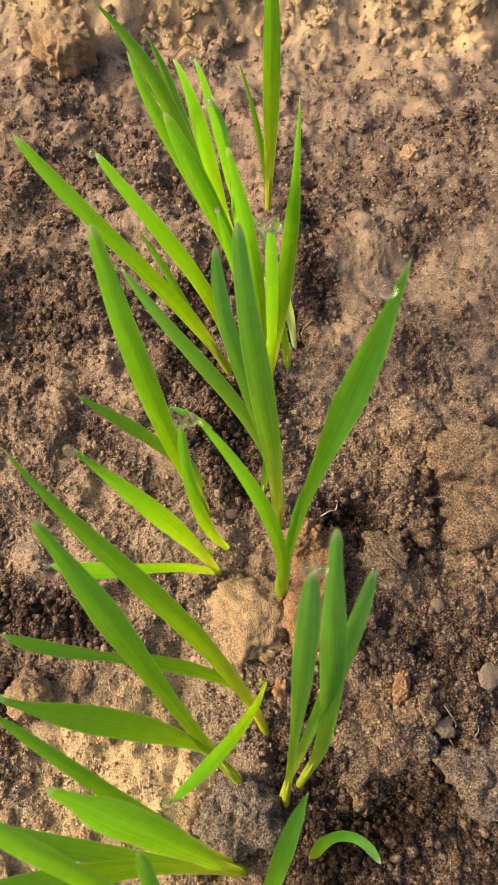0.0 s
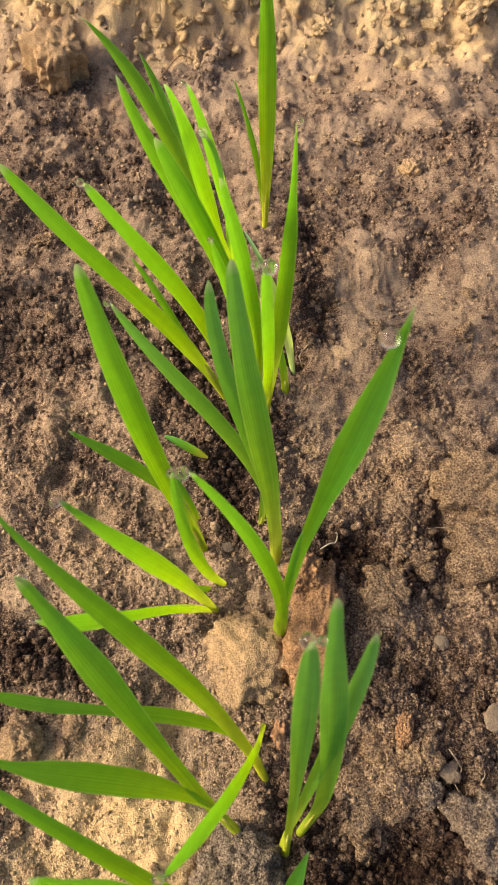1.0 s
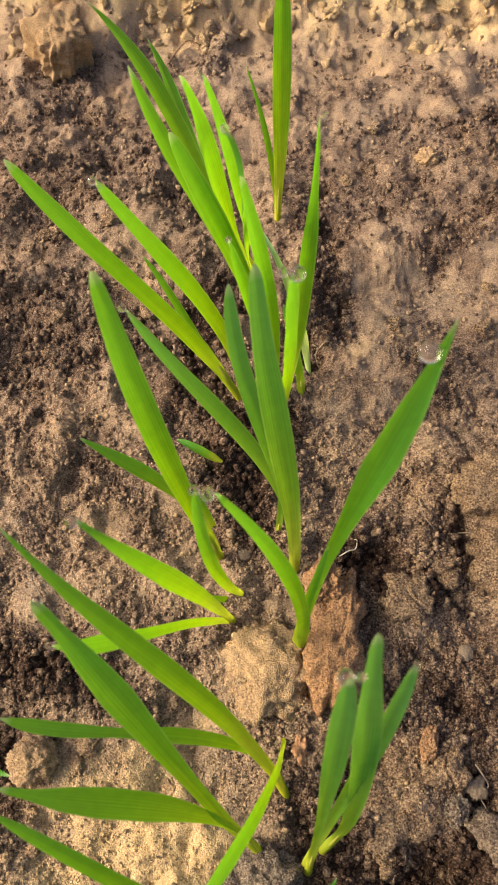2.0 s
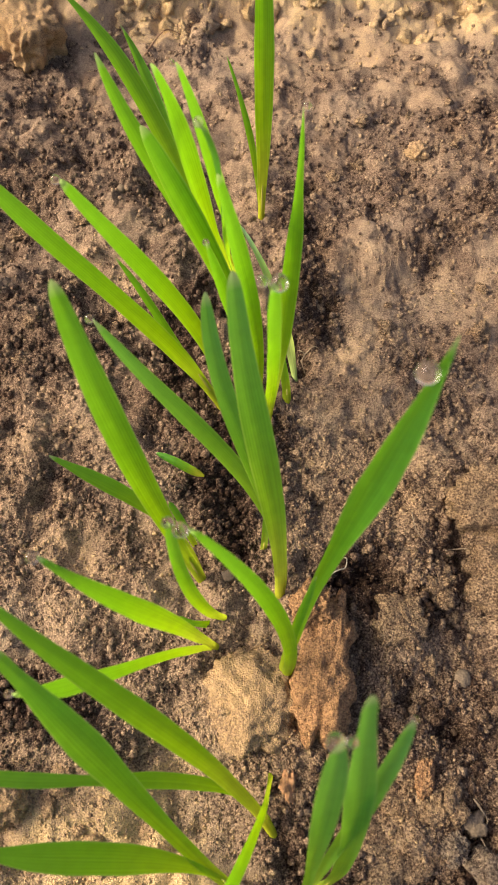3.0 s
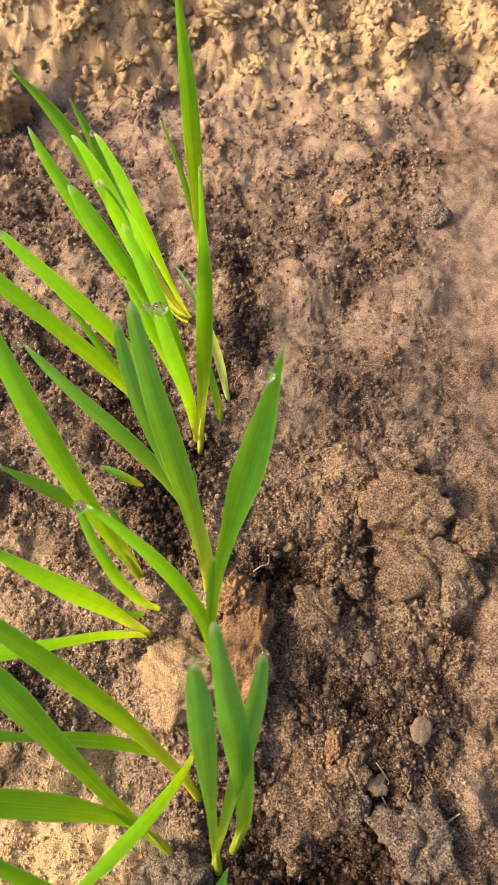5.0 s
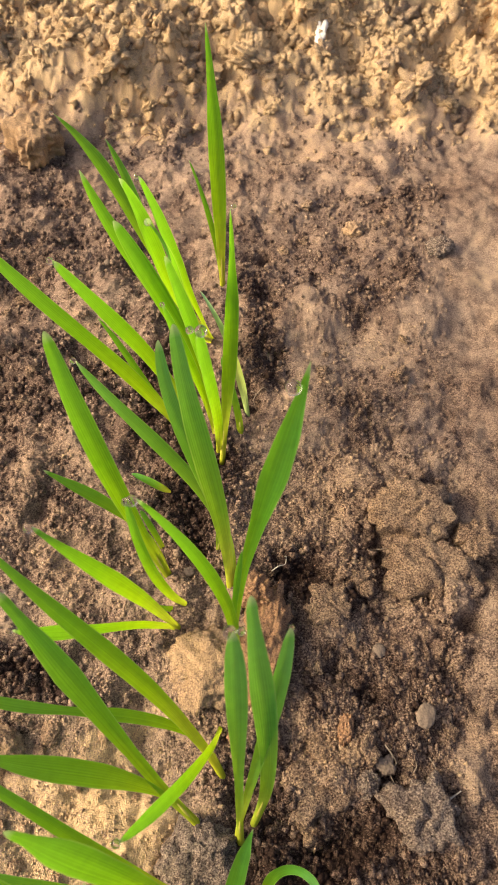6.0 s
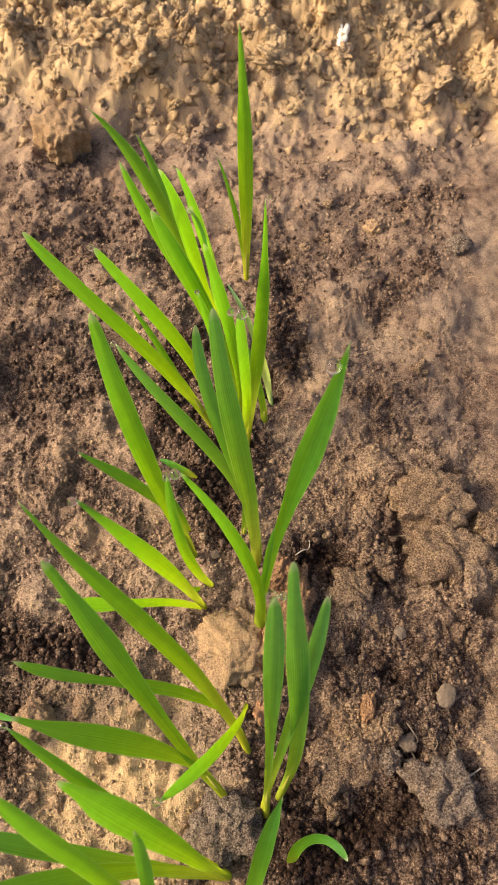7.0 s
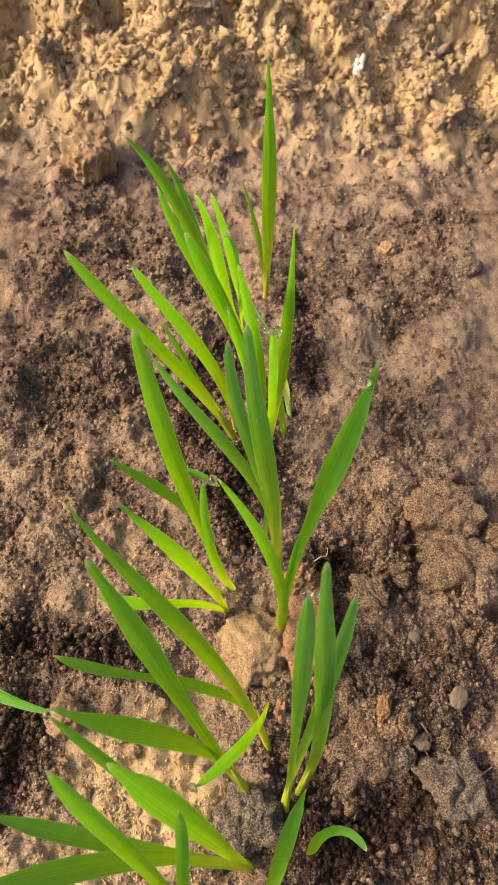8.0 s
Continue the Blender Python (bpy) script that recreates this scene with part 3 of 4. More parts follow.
plant = seedling('bright green cereal seedling with a fan of blades', 0.010, 0.180)
blade(plant, (0.0098, 0.1795, 0.0000), (0.0134, 0.1783, 0.0422), (0.0037, 0.1761, 0.0855), (-0.0034, 0.1749, 0.1267), (2.4, 2.6, 3.0, 4.2, 5.6, 6.2, 5.8, 4.5, 2.9), roll=35, cup=24)
stalk(plant, (0.0098, 0.1795, 0.0000), (0.0106, 0.1790, 0.0178), 0.0012)
blade(plant, (0.0098, 0.1795, 0.0000), (0.0091, 0.1812, 0.0328), (-0.0010, 0.1779, 0.0650), (-0.0071, 0.1795, 0.0969), (1.8, 2.3, 2.9, 3.6, 4.4, 5.1, 4.7, 3.6, 1.2), roll=35, cup=24)
blade(plant, (0.0098, 0.1795, 0.0000), (0.0141, 0.1995, 0.0473), (-0.0234, 0.2066, 0.0826), (-0.0362, 0.2201, 0.1253), (1.8, 2.2, 2.8, 4.4, 6.4, 6.4, 6.3, 4.7, 1.8), roll=35, cup=24)
blade(plant, (0.0098, 0.1795, 0.0000), (0.0108, 0.1927, 0.0403), (-0.0108, 0.2004, 0.0752), (-0.0251, 0.2083, 0.1115), (1.8, 2.2, 2.8, 4.4, 6.8, 8.4, 8.3, 7.2, 4.1), roll=35, cup=24)

plant = seedling('bright green cereal seedling with long leaning blades', 0.010, 0.240)
blade(plant, (0.0096, 0.2404, 0.0000), (-0.0070, 0.2071, 0.0371), (0.0020, 0.1983, 0.0981), (-0.0072, 0.1738, 0.1430), (2.2, 2.4, 2.8, 3.8, 5.6, 6.8, 7.0, 5.0, 3.3), roll=35, cup=24)
stalk(plant, (0.0096, 0.2404, 0.0000), (0.0040, 0.2277, 0.0169), 0.0012)
blade(plant, (0.0096, 0.2404, 0.0000), (-0.0019, 0.2312, 0.0403), (-0.0049, 0.2253, 0.0835), (-0.0145, 0.2167, 0.1250), (1.8, 2.0, 2.6, 3.8, 5.4, 6.0, 5.6, 4.7, 2.8), roll=35, cup=24)
blade(plant, (0.0096, 0.2404, 0.0000), (-0.0098, 0.2215, 0.0342), (-0.0096, 0.2215, 0.0885), (-0.0206, 0.2106, 0.1290), (1.8, 2.2, 2.8, 4.2, 6.4, 7.6, 7.2, 5.7, 3.7), roll=35, cup=24)
blade(plant, (0.0096, 0.2404, 0.0000), (-0.0195, 0.2552, 0.0281), (-0.0269, 0.2846, 0.0652), (-0.0610, 0.2982, 0.0931), (1.8, 2.2, 3.2, 5.2, 7.2, 7.8, 6.8, 4.2, 0.8), roll=35, cup=24)
blade(plant, (0.0096, 0.2404, 0.0000), (-0.0193, 0.2591, 0.0187), (-0.0234, 0.2903, 0.0453), (-0.0424, 0.3140, 0.0676), (1.8, 2.4, 3.6, 4.3, 4.9, 5.1, 5.1, 3.6, 0.5), roll=35, cup=24)

plant = seedling('green cereal seedling with long blades leaning aside', -0.005, 0.181)
blade(plant, (-0.0048, 0.1812, 0.0000), (-0.0220, 0.1900, 0.0385), (-0.0529, 0.1918, 0.0715), (-0.0742, 0.1989, 0.1098), (3.3, 3.9, 6.3, 6.7, 6.4, 6.5, 6.5, 5.1, 3.0))
stalk(plant, (-0.0048, 0.1812, 0.0000), (-0.0128, 0.1845, 0.0159), 0.0012)
blade(plant, (-0.0033, 0.1865, 0.0000), (-0.0059, 0.1913, 0.0411), (-0.0294, 0.1866, 0.0771), (-0.0450, 0.1854, 0.1147), (2.3, 3.6, 5.0, 6.1, 6.8, 6.6, 5.5, 4.5, 3.1))
blade(plant, (-0.0042, 0.1823, 0.0000), (-0.0197, 0.1874, 0.0185), (-0.0263, 0.1977, 0.0403), (-0.0394, 0.2044, 0.0600), (1.8, 2.0, 2.7, 3.2, 3.3, 3.1, 2.8, 2.0, 0.8))

plant = seedling('green cereal seedling with one broad long blade', -0.011, 0.106)
blade(plant, (-0.0110, 0.1065, 0.0000), (-0.0232, 0.1167, 0.0437), (-0.0334, 0.1276, 0.0873), (-0.0390, 0.1397, 0.1317), (3.8, 4.2, 4.8, 6.9, 7.9, 7.8, 6.9, 5.5, 3.6))
stalk(plant, (-0.0110, 0.1065, 0.0000), (-0.0160, 0.1108, 0.0183), 0.0012)
blade(plant, (-0.0110, 0.1065, 0.0000), (-0.0139, 0.1255, 0.0214), (-0.0393, 0.1296, 0.0328), (-0.0585, 0.1364, 0.0471), (1.9, 2.0, 2.1, 2.9, 4.6, 5.3, 4.5, 2.5, 1.3))
blade(plant, (-0.0135, 0.1197, 0.0000), (-0.0165, 0.1238, 0.0054), (-0.0196, 0.1279, 0.0107), (-0.0230, 0.1319, 0.0160), (1.9, 2.1, 2.4, 2.7, 2.8, 2.6, 2.5, 2.4, 0.7))

plant = seedling('small green cereal seedling with one bent blade', -0.001, 0.093)
blade(plant, (-0.0011, 0.0933, 0.0000), (-0.0141, 0.0884, 0.0336), (-0.0155, 0.0932, 0.0705), (-0.0150, 0.0935, 0.1061), (1.8, 2.8, 3.7, 4.4, 4.0, 3.6, 3.2, 2.8, 1.1))
blade(plant, (-0.0027, 0.0933, 0.0000), (-0.0081, 0.0905, 0.0026), (-0.0152, 0.0897, 0.0065), (-0.0187, 0.0923, 0.0120), (1.8, 2.0, 2.0, 2.6, 2.2, 1.9, 1.7, 1.5, 0.6))

plant = seedling('yellow-green cereal seedling with low spreading blades', -0.005, 0.082)
blade(plant, (-0.0052, 0.0822, 0.0000), (-0.0144, 0.0858, 0.0393), (-0.0274, 0.0771, 0.0918), (-0.0436, 0.0870, 0.1035), (2.9, 2.9, 4.1, 5.8, 6.5, 5.0, 3.5, 2.1, 1.6))
stalk(plant, (-0.0052, 0.0822, 0.0000), (-0.0097, 0.0845, 0.0133), 0.0011)
blade(plant, (-0.0052, 0.0832, 0.0000), (-0.0186, 0.0822, 0.0319), (-0.0353, 0.0640, 0.0559), (-0.0505, 0.0602, 0.0871), (1.9, 2.5, 3.1, 3.2, 3.4, 4.3, 5.4, 3.4, 1.4))

plant = seedling('green cereal seedling with a long arching blade', 0.011, 0.025)
blade(plant, (0.0114, 0.0247, 0.0000), (-0.0027, 0.0505, 0.0468), (-0.0369, 0.0608, 0.0848), (-0.0588, 0.0824, 0.1131), (2.9, 3.7, 4.5, 6.2, 6.7, 5.4, 3.6, 1.8, 0.7))
stalk(plant, (0.0114, 0.0247, 0.0000), (0.0041, 0.0358, 0.0144), 0.0011)
blade(plant, (0.0114, 0.0247, 0.0000), (0.0071, 0.0519, 0.0335), (-0.0404, 0.0378, 0.0469), (-0.0663, 0.0450, 0.0700), (1.8, 2.0, 1.9, 4.3, 4.8, 2.6, 4.2, 4.3, 1.3))

plant = seedling('green cereal seedling with blades spread over the soil', 0.004, 0.007)
blade(plant, (0.0037, 0.0067, 0.0000), (-0.0175, 0.0263, 0.0331), (-0.0331, 0.0480, 0.0668), (-0.0529, 0.0682, 0.1003), (3.1, 3.5, 4.3, 4.7, 6.6, 8.8, 6.8, 3.9, 4.0))
stalk(plant, (0.0037, 0.0067, 0.0000), (-0.0049, 0.0150, 0.0139), 0.0012)
blade(plant, (0.0037, 0.0067, 0.0000), (-0.0075, 0.0283, 0.0292), (-0.0409, 0.0219, 0.0432), (-0.0659, 0.0286, 0.0653), (1.8, 2.0, 2.0, 5.6, 8.5, 8.6, 6.6, 2.9, 2.1))

plant = seedling('green cereal seedling bending low over the soil', -0.146, 0.057)
blade(plant, (-0.1464, 0.0565, 0.0000), (-0.1204, 0.0571, 0.0178), (-0.0964, 0.0379, 0.0255), (-0.0703, 0.0319, 0.0400), (1.9, 3.0, 4.2, 5.0, 5.3, 4.7, 3.8, 2.8, 1.3))

plant = seedling('small green cereal shoot with one bowed blade', 0.012, 0.045)
blade(plant, (0.0123, 0.0449, 0.0000), (0.0069, 0.0281, 0.0265), (-0.0045, 0.0140, 0.0543), (-0.0157, 0.0022, 0.0817), (1.8, 2.4, 3.2, 4.2, 4.8, 4.8, 4.4, 3.2, 1.0))

plant = seedling('upright cereal seedling with three broad blades, tinted blue-green as in shade', 0.018, 0.002)
blade(plant, (0.0178, 0.0025, 0.0000), (0.0174, 0.0173, 0.0421), (0.0183, 0.0322, 0.0839), (0.0167, 0.0471, 0.1260), (2.9, 2.6, 2.7, 3.0, 4.6, 6.3, 7.0, 6.0, 3.2), mat=LEAF_SHADED)
stalk(plant, (0.0178, 0.0025, 0.0000), (0.0177, 0.0087, 0.0177), 0.0011)
blade(plant, (0.0233, 0.0085, 0.0000), (0.0331, 0.0225, 0.0456), (0.0238, 0.0384, 0.0894), (0.0216, 0.0538, 0.1339), (2.9, 3.5, 4.8, 5.8, 7.2, 7.7, 5.9, 4.0, 3.5), mat=LEAF_SHADED)
stalk(plant, (0.0233, 0.0085, 0.0000), (0.0263, 0.0145, 0.0191), 0.0011)
blade(plant, (0.0163, 0.0041, 0.0000), (0.0208, 0.0202, 0.0383), (0.0296, 0.0347, 0.0758), (0.0326, 0.0511, 0.1139), (1.8, 2.3, 2.9, 3.7, 4.9, 5.8, 5.7, 4.5, 2.8), mat=LEAF_SHADED)

plant = seedling('small green cereal shoot with one upright blade', 0.008, -0.032)
blade(plant, (0.0075, -0.0317, 0.0000), (0.0135, -0.0195, 0.0135), (0.0154, -0.0064, 0.0274), (0.0220, 0.0057, 0.0406), (2.8, 3.9, 5.2, 5.9, 6.6, 5.8, 5.0, 2.3, 0.7))

plant = seedling('pale green cereal shoot curled over like a hook', 0.027, -0.016)
blade(plant, (0.0267, -0.0156, 0.0000), (0.0224, -0.0090, 0.0116), (0.0373, 0.0007, 0.0233), (0.0439, -0.0135, 0.0280), (2.6, 3.4, 4.2, 4.3, 4.0, 3.7, 3.6, 3.2, 1.6))

plant = seedling('large green cereal seedling with broad low blades', 0.004, -0.019)
blade(plant, (0.0039, -0.0190, -0.0000), (-0.0198, -0.0055, 0.0258), (-0.0418, 0.0090, 0.0521), (-0.0636, 0.0237, 0.0781), (3.4, 4.4, 5.3, 5.4, 4.9, 4.2, 3.8, 3.0, 0.5))
stalk(plant, (0.0039, -0.0190, -0.0000), (-0.0060, -0.0133, 0.0109), 0.0014)
blade(plant, (0.0039, -0.0190, -0.0000), (-0.0094, -0.0109, 0.0373), (-0.0241, -0.0018, 0.0757), (-0.0381, 0.0049, 0.1134), (2.1, 3.3, 4.8, 7.2, 9.1, 9.8, 8.6, 3.8, 2.4))
blade(plant, (0.0039, -0.0190, -0.0000), (-0.0277, -0.0127, 0.0135), (-0.0610, -0.0088, 0.0258), (-0.0920, -0.0012, 0.0400), (2.1, 3.7, 4.9, 5.7, 6.8, 7.0, 6.1, 3.0, 1.7))
blade(plant, (0.0039, -0.0190, -0.0000), (-0.0223, -0.0088, 0.0251), (-0.0560, -0.0176, 0.0425), (-0.0863, -0.0255, 0.0600), (2.1, 3.0, 4.0, 5.7, 7.5, 8.6, 8.0, 5.9, 2.1))

plant = seedling('large green cereal seedling with tall blades', -0.023, -0.037)
blade(plant, (-0.0227, -0.0365, 0.0000), (-0.0213, -0.0263, 0.0381), (-0.0181, -0.0162, 0.0751), (-0.0185, -0.0062, 0.1130), (2.5, 2.9, 3.4, 3.9, 4.0, 4.1, 3.8, 3.3, 1.0))
blade(plant, (-0.0238, -0.0365, 0.0000), (-0.0227, -0.0208, 0.0408), (-0.0426, -0.0110, 0.0839), (-0.0510, 0.0017, 0.1250), (2.9, 4.0, 4.9, 5.2, 5.5, 5.7, 5.5, 4.6, 1.4))

plant = seedling('lone green cereal seedling with one tall pointed blade', 0.015, 0.277)
blade(plant, (0.0149, 0.2766, 0.0000), (0.0147, 0.2858, 0.0444), (0.0141, 0.2962, 0.0861), (0.0108, 0.3044, 0.1308), (2.7, 3.6, 5.6, 7.5, 8.1, 6.8, 4.3, 2.8, 0.8))
stalk(plant, (0.0149, 0.2766, 0.0000), (0.0148, 0.2805, 0.0185), 0.0010)
blade(plant, (0.0149, 0.2766, 0.0000), (0.0137, 0.2864, 0.0203), (0.0076, 0.2973, 0.0409), (-0.0004, 0.3054, 0.0606), (1.8, 2.0, 2.3, 2.7, 3.1, 2.4, 1.8, 1.5, 0.5))


# ---- a blade broken off and lying on the soil ----
tagged(part("fallen_leaf", blade_mesh([Vector(p) for p in ((-0.0109, 0.1468, 0.0030), (-0.0163, 0.1481, 0.0060), (-0.0228, 0.1519, 0.0080), (-0.0293, 0.1554, 0.0060))], (0.001, 0.0026, 0.0032, 0.0034, 0.0034, 0.003, 0.0026, 0.0018, 0.0006), 15, 40), LEAF), "short green piece of leaf lying on dark soil", "leaf")


# ---- drops of water at the leaf tips ----
def water_drop(x, y, z, radius, label="clear round water drop clinging to a leaf tip"):
    bm = bmesh.new()
    bmesh.ops.create_uvsphere(bm, u_segments=32, v_segments=22, radius=radius)
    for v in bm.verts:
        k = v.co.z / radius
        v.co.x *= 1 - 0.10 * k
        v.co.y *= 1 - 0.10 * k
        v.co.z *= 1.06
    ob = part("water_drop", bm, WATER)
    ob.location = (x, y, z)
    return tagged(ob, label, "water drop", "water drops on the leaf tips")


water_drop(0.0350, 0.1079, 0.1454, 0.0023)
water_drop(-0.0111, 0.0871, 0.1202, 0.0017)
water_drop(-0.0150, 0.0935, 0.1061, 0.0014)
water_drop(0.0095, 0.1339, 0.1378, 0.0019)
water_drop(0.0061, 0.1339, 0.1383, 0.0012)
water_drop(-0.0448, 0.0870, 0.1030, 0.0016)
water_drop(-0.0515, 0.0682, 0.1007, 0.0014)
water_drop(0.0162, 0.0471, 0.1265, 0.0017)
water_drop(0.0191, 0.0471, 0.1266, 0.0011)
water_drop(-0.0511, 0.0602, 0.0871, 0.0010)
water_drop(-0.0458, 0.1854, 0.1147, 0.0013)
water_drop(-0.0365, 0.1490, 0.1038, 0.0012)
water_drop(-0.0165, 0.0022, 0.0805, 0.0014)
water_drop(-0.0641, 0.0237, 0.0781, 0.0014)
water_drop(0.0204, 0.2004, 0.1247, 0.0011)
water_drop(-0.0072, 0.1738, 0.1430, 0.0012)
water_drop(-0.0151, 0.2167, 0.1250, 0.0010)
water_drop(-0.0071, 0.1795, 0.0969, 0.0010)
water_drop(-0.0616, 0.2982, 0.0931, 0.0009)
water_drop(0.0329, 0.0511, 0.1141, 0.0008)


# ---- clods, pebbles and litter ----
def lump(radius, seed, level=4, rough=0.28, grit=0.05):
    """A rough lump: broad dents, facets and grit on a ball of one unit."""
    bm = bmesh.new()
    bmesh.ops.create_icosphere(bm, subdivisions=level, radius=1.0)
    off = Vector((seed * 7.31, seed * 3.17, seed * 1.93))
    for v in bm.verts:
        d = v.co.normalized()
        k = 1 + rough * noise.noise(d * 1.3 + off) + 0.6 * rough * noise.noise(d * 2.9 + off)
        k += grit * (1.8 * noise.noise(d * 5 + off) + 1.2 * noise.noise(d * 10 + off) + 0.7 * noise.noise(d * 20 + off) + 0.35 * noise.noise(d * 34 + off))
        v.co = d * k
    for v in bm.verts:
        v.co = Vector((v.co.x * radius[0], v.co.y * radius[1], v.co.z * radius[2]))
    return bm


def slab(half, seed, square=5.0, ragged=1.0):
    """A blocky piece of broken crust: flat top, steep ragged sides, crumbly skin with fine cracks."""
    bm = bmesh.new()
    bmesh.ops.create_icosphere(bm, subdivisions=5, radius=1.0)
    off = Vector((seed * 5.17, seed * 2.39, seed * 3.71))
    for v in bm.verts:
        d = v.co.normalized()
        k = (abs(d.x) ** square + abs(d.y) ** square + abs(d.z) ** square) ** (-1 / square)
        around = Vector((d.x, d.y, 0)).normalized() if abs(d.z) < 0.999 else Vector((0, 0, 0))
        out = 1 + 0.34 * noise.noise(around * 1.1 + off) + 0.26 * noise.noise(around * 3.1 + off) + 0.12 * noise.noise(around * 8 + off)
        p = Vector((d.x * k * out * half[0], d.y * k * out * half[1], d.z * k * half[2]))
        crack = max(0.0, 1 - abs(noise.noise(p * 95 + off)) * 9)
        rough = 0.0022 * noise.noise(p * 110 + off) + 0.0016 * noise.noise(p * 230 + off) + 0.0012 * noise.noise(p * 380 + off) + 0.0008 * noise.noise(p * 900 + off) - 0.0016 * crack
        v.co = p + d * rough * ragged
    return bm


def crust_block(x, y, size, seed, mat, label, turn=0, sink=0.5, square=5.0, tip=0, name="soil_clod", category="clod", ragged=1.0):
    ob = part(name, slab([s / 2 for s in size], seed, square, ragged), mat)
    ob.matrix_world = pose(x, y, height(x, y) + size[2] * (0.5 - sink), tip, 0, turn)
    return tagged(ob, label, category)


def clod(x, y, size, seed, mat, label, turn=0, sink=0.35, name="soil_clod", category="clod", level=5, rough=0.34, grit=0.1, group=""):
    half = [s / 2 for s in size]
    ob = part(name, lump(half, seed, level, rough, grit), mat)
    ob.matrix_world = pose(x, y, height(x, y) + size[2] * (0.5 - sink), 0, 0, turn)
    return tagged(ob, label, category, group)


crust_block(0.0305, 0.0760, (0.022, 0.046, 0.020), 3, CLOD_ORANGE, "elongated orange-brown clod of sandy soil beside a seedling", -8, 0.45, 3.0)
clod(0.0271, 0.0959, (0.014, 0.016, 0.016), 4, CLOD_ORANGE, "rounded orange clod behind a seedling stem", 0, 0.2)
crust_block(0.0860, 0.0105, (0.022, 0.022, 0.014), 5, CLOD_GREY, "square grey clod of gritty soil", 8, 0.32, 7.0)
clod(0.0053, 0.0663, (0.030, 0.032, 0.009), 7, CLOD, "low pale clod of sandy soil in the row", 10, 0.82)
crust_block(-0.0995, 0.3930, (0.030, 0.026, 0.030), 8, OCHRE, "angular ochre clod at the foot of the bank", 38, 0.30, 7.0, 12)
crust_block(0.0000, -0.0028, (0.030, 0.026, 0.018), 9, CLOD_GREY, "dark ridged clod of soil between seedlings", 15, 0.45, 3.0)
clod(-0.0741, 0.0379, (0.015, 0.016, 0.012), 10, CLOD, "small tan clod on dark soil", 0, 0.35)
crust_block(0.1010, 0.1340, (0.036, 0.025, 0.016), 11, CRUST, "cracked tan plate of dry crust", -6, 0.68, 5.0, 4)
crust_block(0.1080, 0.1060, (0.038, 0.026, 0.017), 12, CRUST, "broken tan plate of crust with an undercut edge", -14, 0.62, 5.0, 5)
crust_block(0.1270, 0.1180, (0.020, 0.018, 0.022), 14, CRUST, "rough tan block of crust beside a crack", 12, 0.55, 4.0)
crust_block(0.0740, 0.1050, (0.015, 0.015, 0.008), 15, CRUST, "low tan lump of sandy soil", 20, 0.72, 3.0)
crust_block(0.0590, 0.0910, (0.017, 0.019, 0.008), 16, CRUST, "low pinkish plate of dried silt", 0, 0.76, 3.5, ragged=0.55)
crust_block(0.0490, 0.0190, (0.028, 0.020, 0.009), 17, CRUST, "sandy tan plate of dried soil", 10, 0.72, 3.5, ragged=0.55)
crust_block(0.0460, 0.0050, (0.011, 0.012, 0.008), 18, CRUST, "small brown lump half sunk in soil", -20, 0.55, 3.0)
crust_block(0.0530, 0.0380, (0.011, 0.014, 0.007), 19, CRUST, "small tan ridge of sandy soil", -35, 0.62, 3.0)
crust_block(0.0660, 0.0320, (0.012, 0.010, 0.009), 20, CRUST, "crumbly brown clod with small holes", 15, 0.45, 3.0)
clod(0.0782, 0.0718, (0.0056, 0.0060, 0.0028), 13, PEBBLE, "small round tan pebble lying on soil", 0, 0.15, "pebble", "pebble", 4, 0.16, 0.03, "pebbles")
clod(0.0935, 0.0449, (0.0075, 0.0100, 0.0030), 14, PEBBLE, "oval beige pebble lying on soil", -25, 0.0, "pebble", "pebble", 4, 0.16, 0.03, "pebbles")
crust_block(0.0829, 0.4685, (0.008, 0.017, 0.005), 15, CHIP, "white stone chip stuck in the bank", -15, 0.0, 3.0, 40, "stone_chip", "stone", 0.4)
clod(0.0167, 0.0405, (0.0055, 0.011, 0.006), 16, BRICK, "small orange brick crumb in the soil", 0, 0.5, "brick_crumb", "stone", 4, 0.4, 0.15)
clod(0.0610, 0.0410, (0.006, 0.012, 0.006), 17, CLOD_ORANGE, "small pinkish clod on the soil", -15, 0.45)
crust_block(0.0755, 0.0272, (0.007, 0.007, 0.006), 18, PEBBLE, "small square tan pebble among dark crumbs", 20, 0.1, 5.0, 0, "pebble", "pebble", 0.3)
clod(0.1049, 0.0546, (0.003, 0.003, 0.003), 19, DARKSEED, "tiny dark round grain on the soil", 0, 0.2, "seed", "seed", 2, 0.05, 0.0)
clod(0.0669, 0.0206, (0.009, 0.009, 0.007), 23, CLOD_GREY, "small crumbly grey clod of soil", 0, 0.55)
clod(0.1189, 0.1428, (0.006, 0.006, 0.005), 25, PEBBLE, "small round tan pebble in the soil", 0, 0.35, "pebble", "pebble", 3, 0.15, 0.03, "pebbles")
clod(-0.0028, 0.1093, (0.006, 0.004, 0.003), 26, PEBBLE, "small flat beige stone on dark soil", 10, 0.3, "pebble", "pebble", 3, 0.3, 0.05, "pebbles")
clod(-0.0503, 0.2940, (0.0045, 0.0045, 0.003), 27, PEBBLE, "small pale pebble behind the seedlings", 0, 0.3, "pebble", "pebble", 3, 0.2, 0.03, "pebbles")
clod(0.1033, 0.4968, (0.010, 0.008, 0.005), 28, CHIP_GREY, "pale grey stone chip in the bank", 30, 0.3, "stone_chip", "stone", 3, 0.3, 0.05)
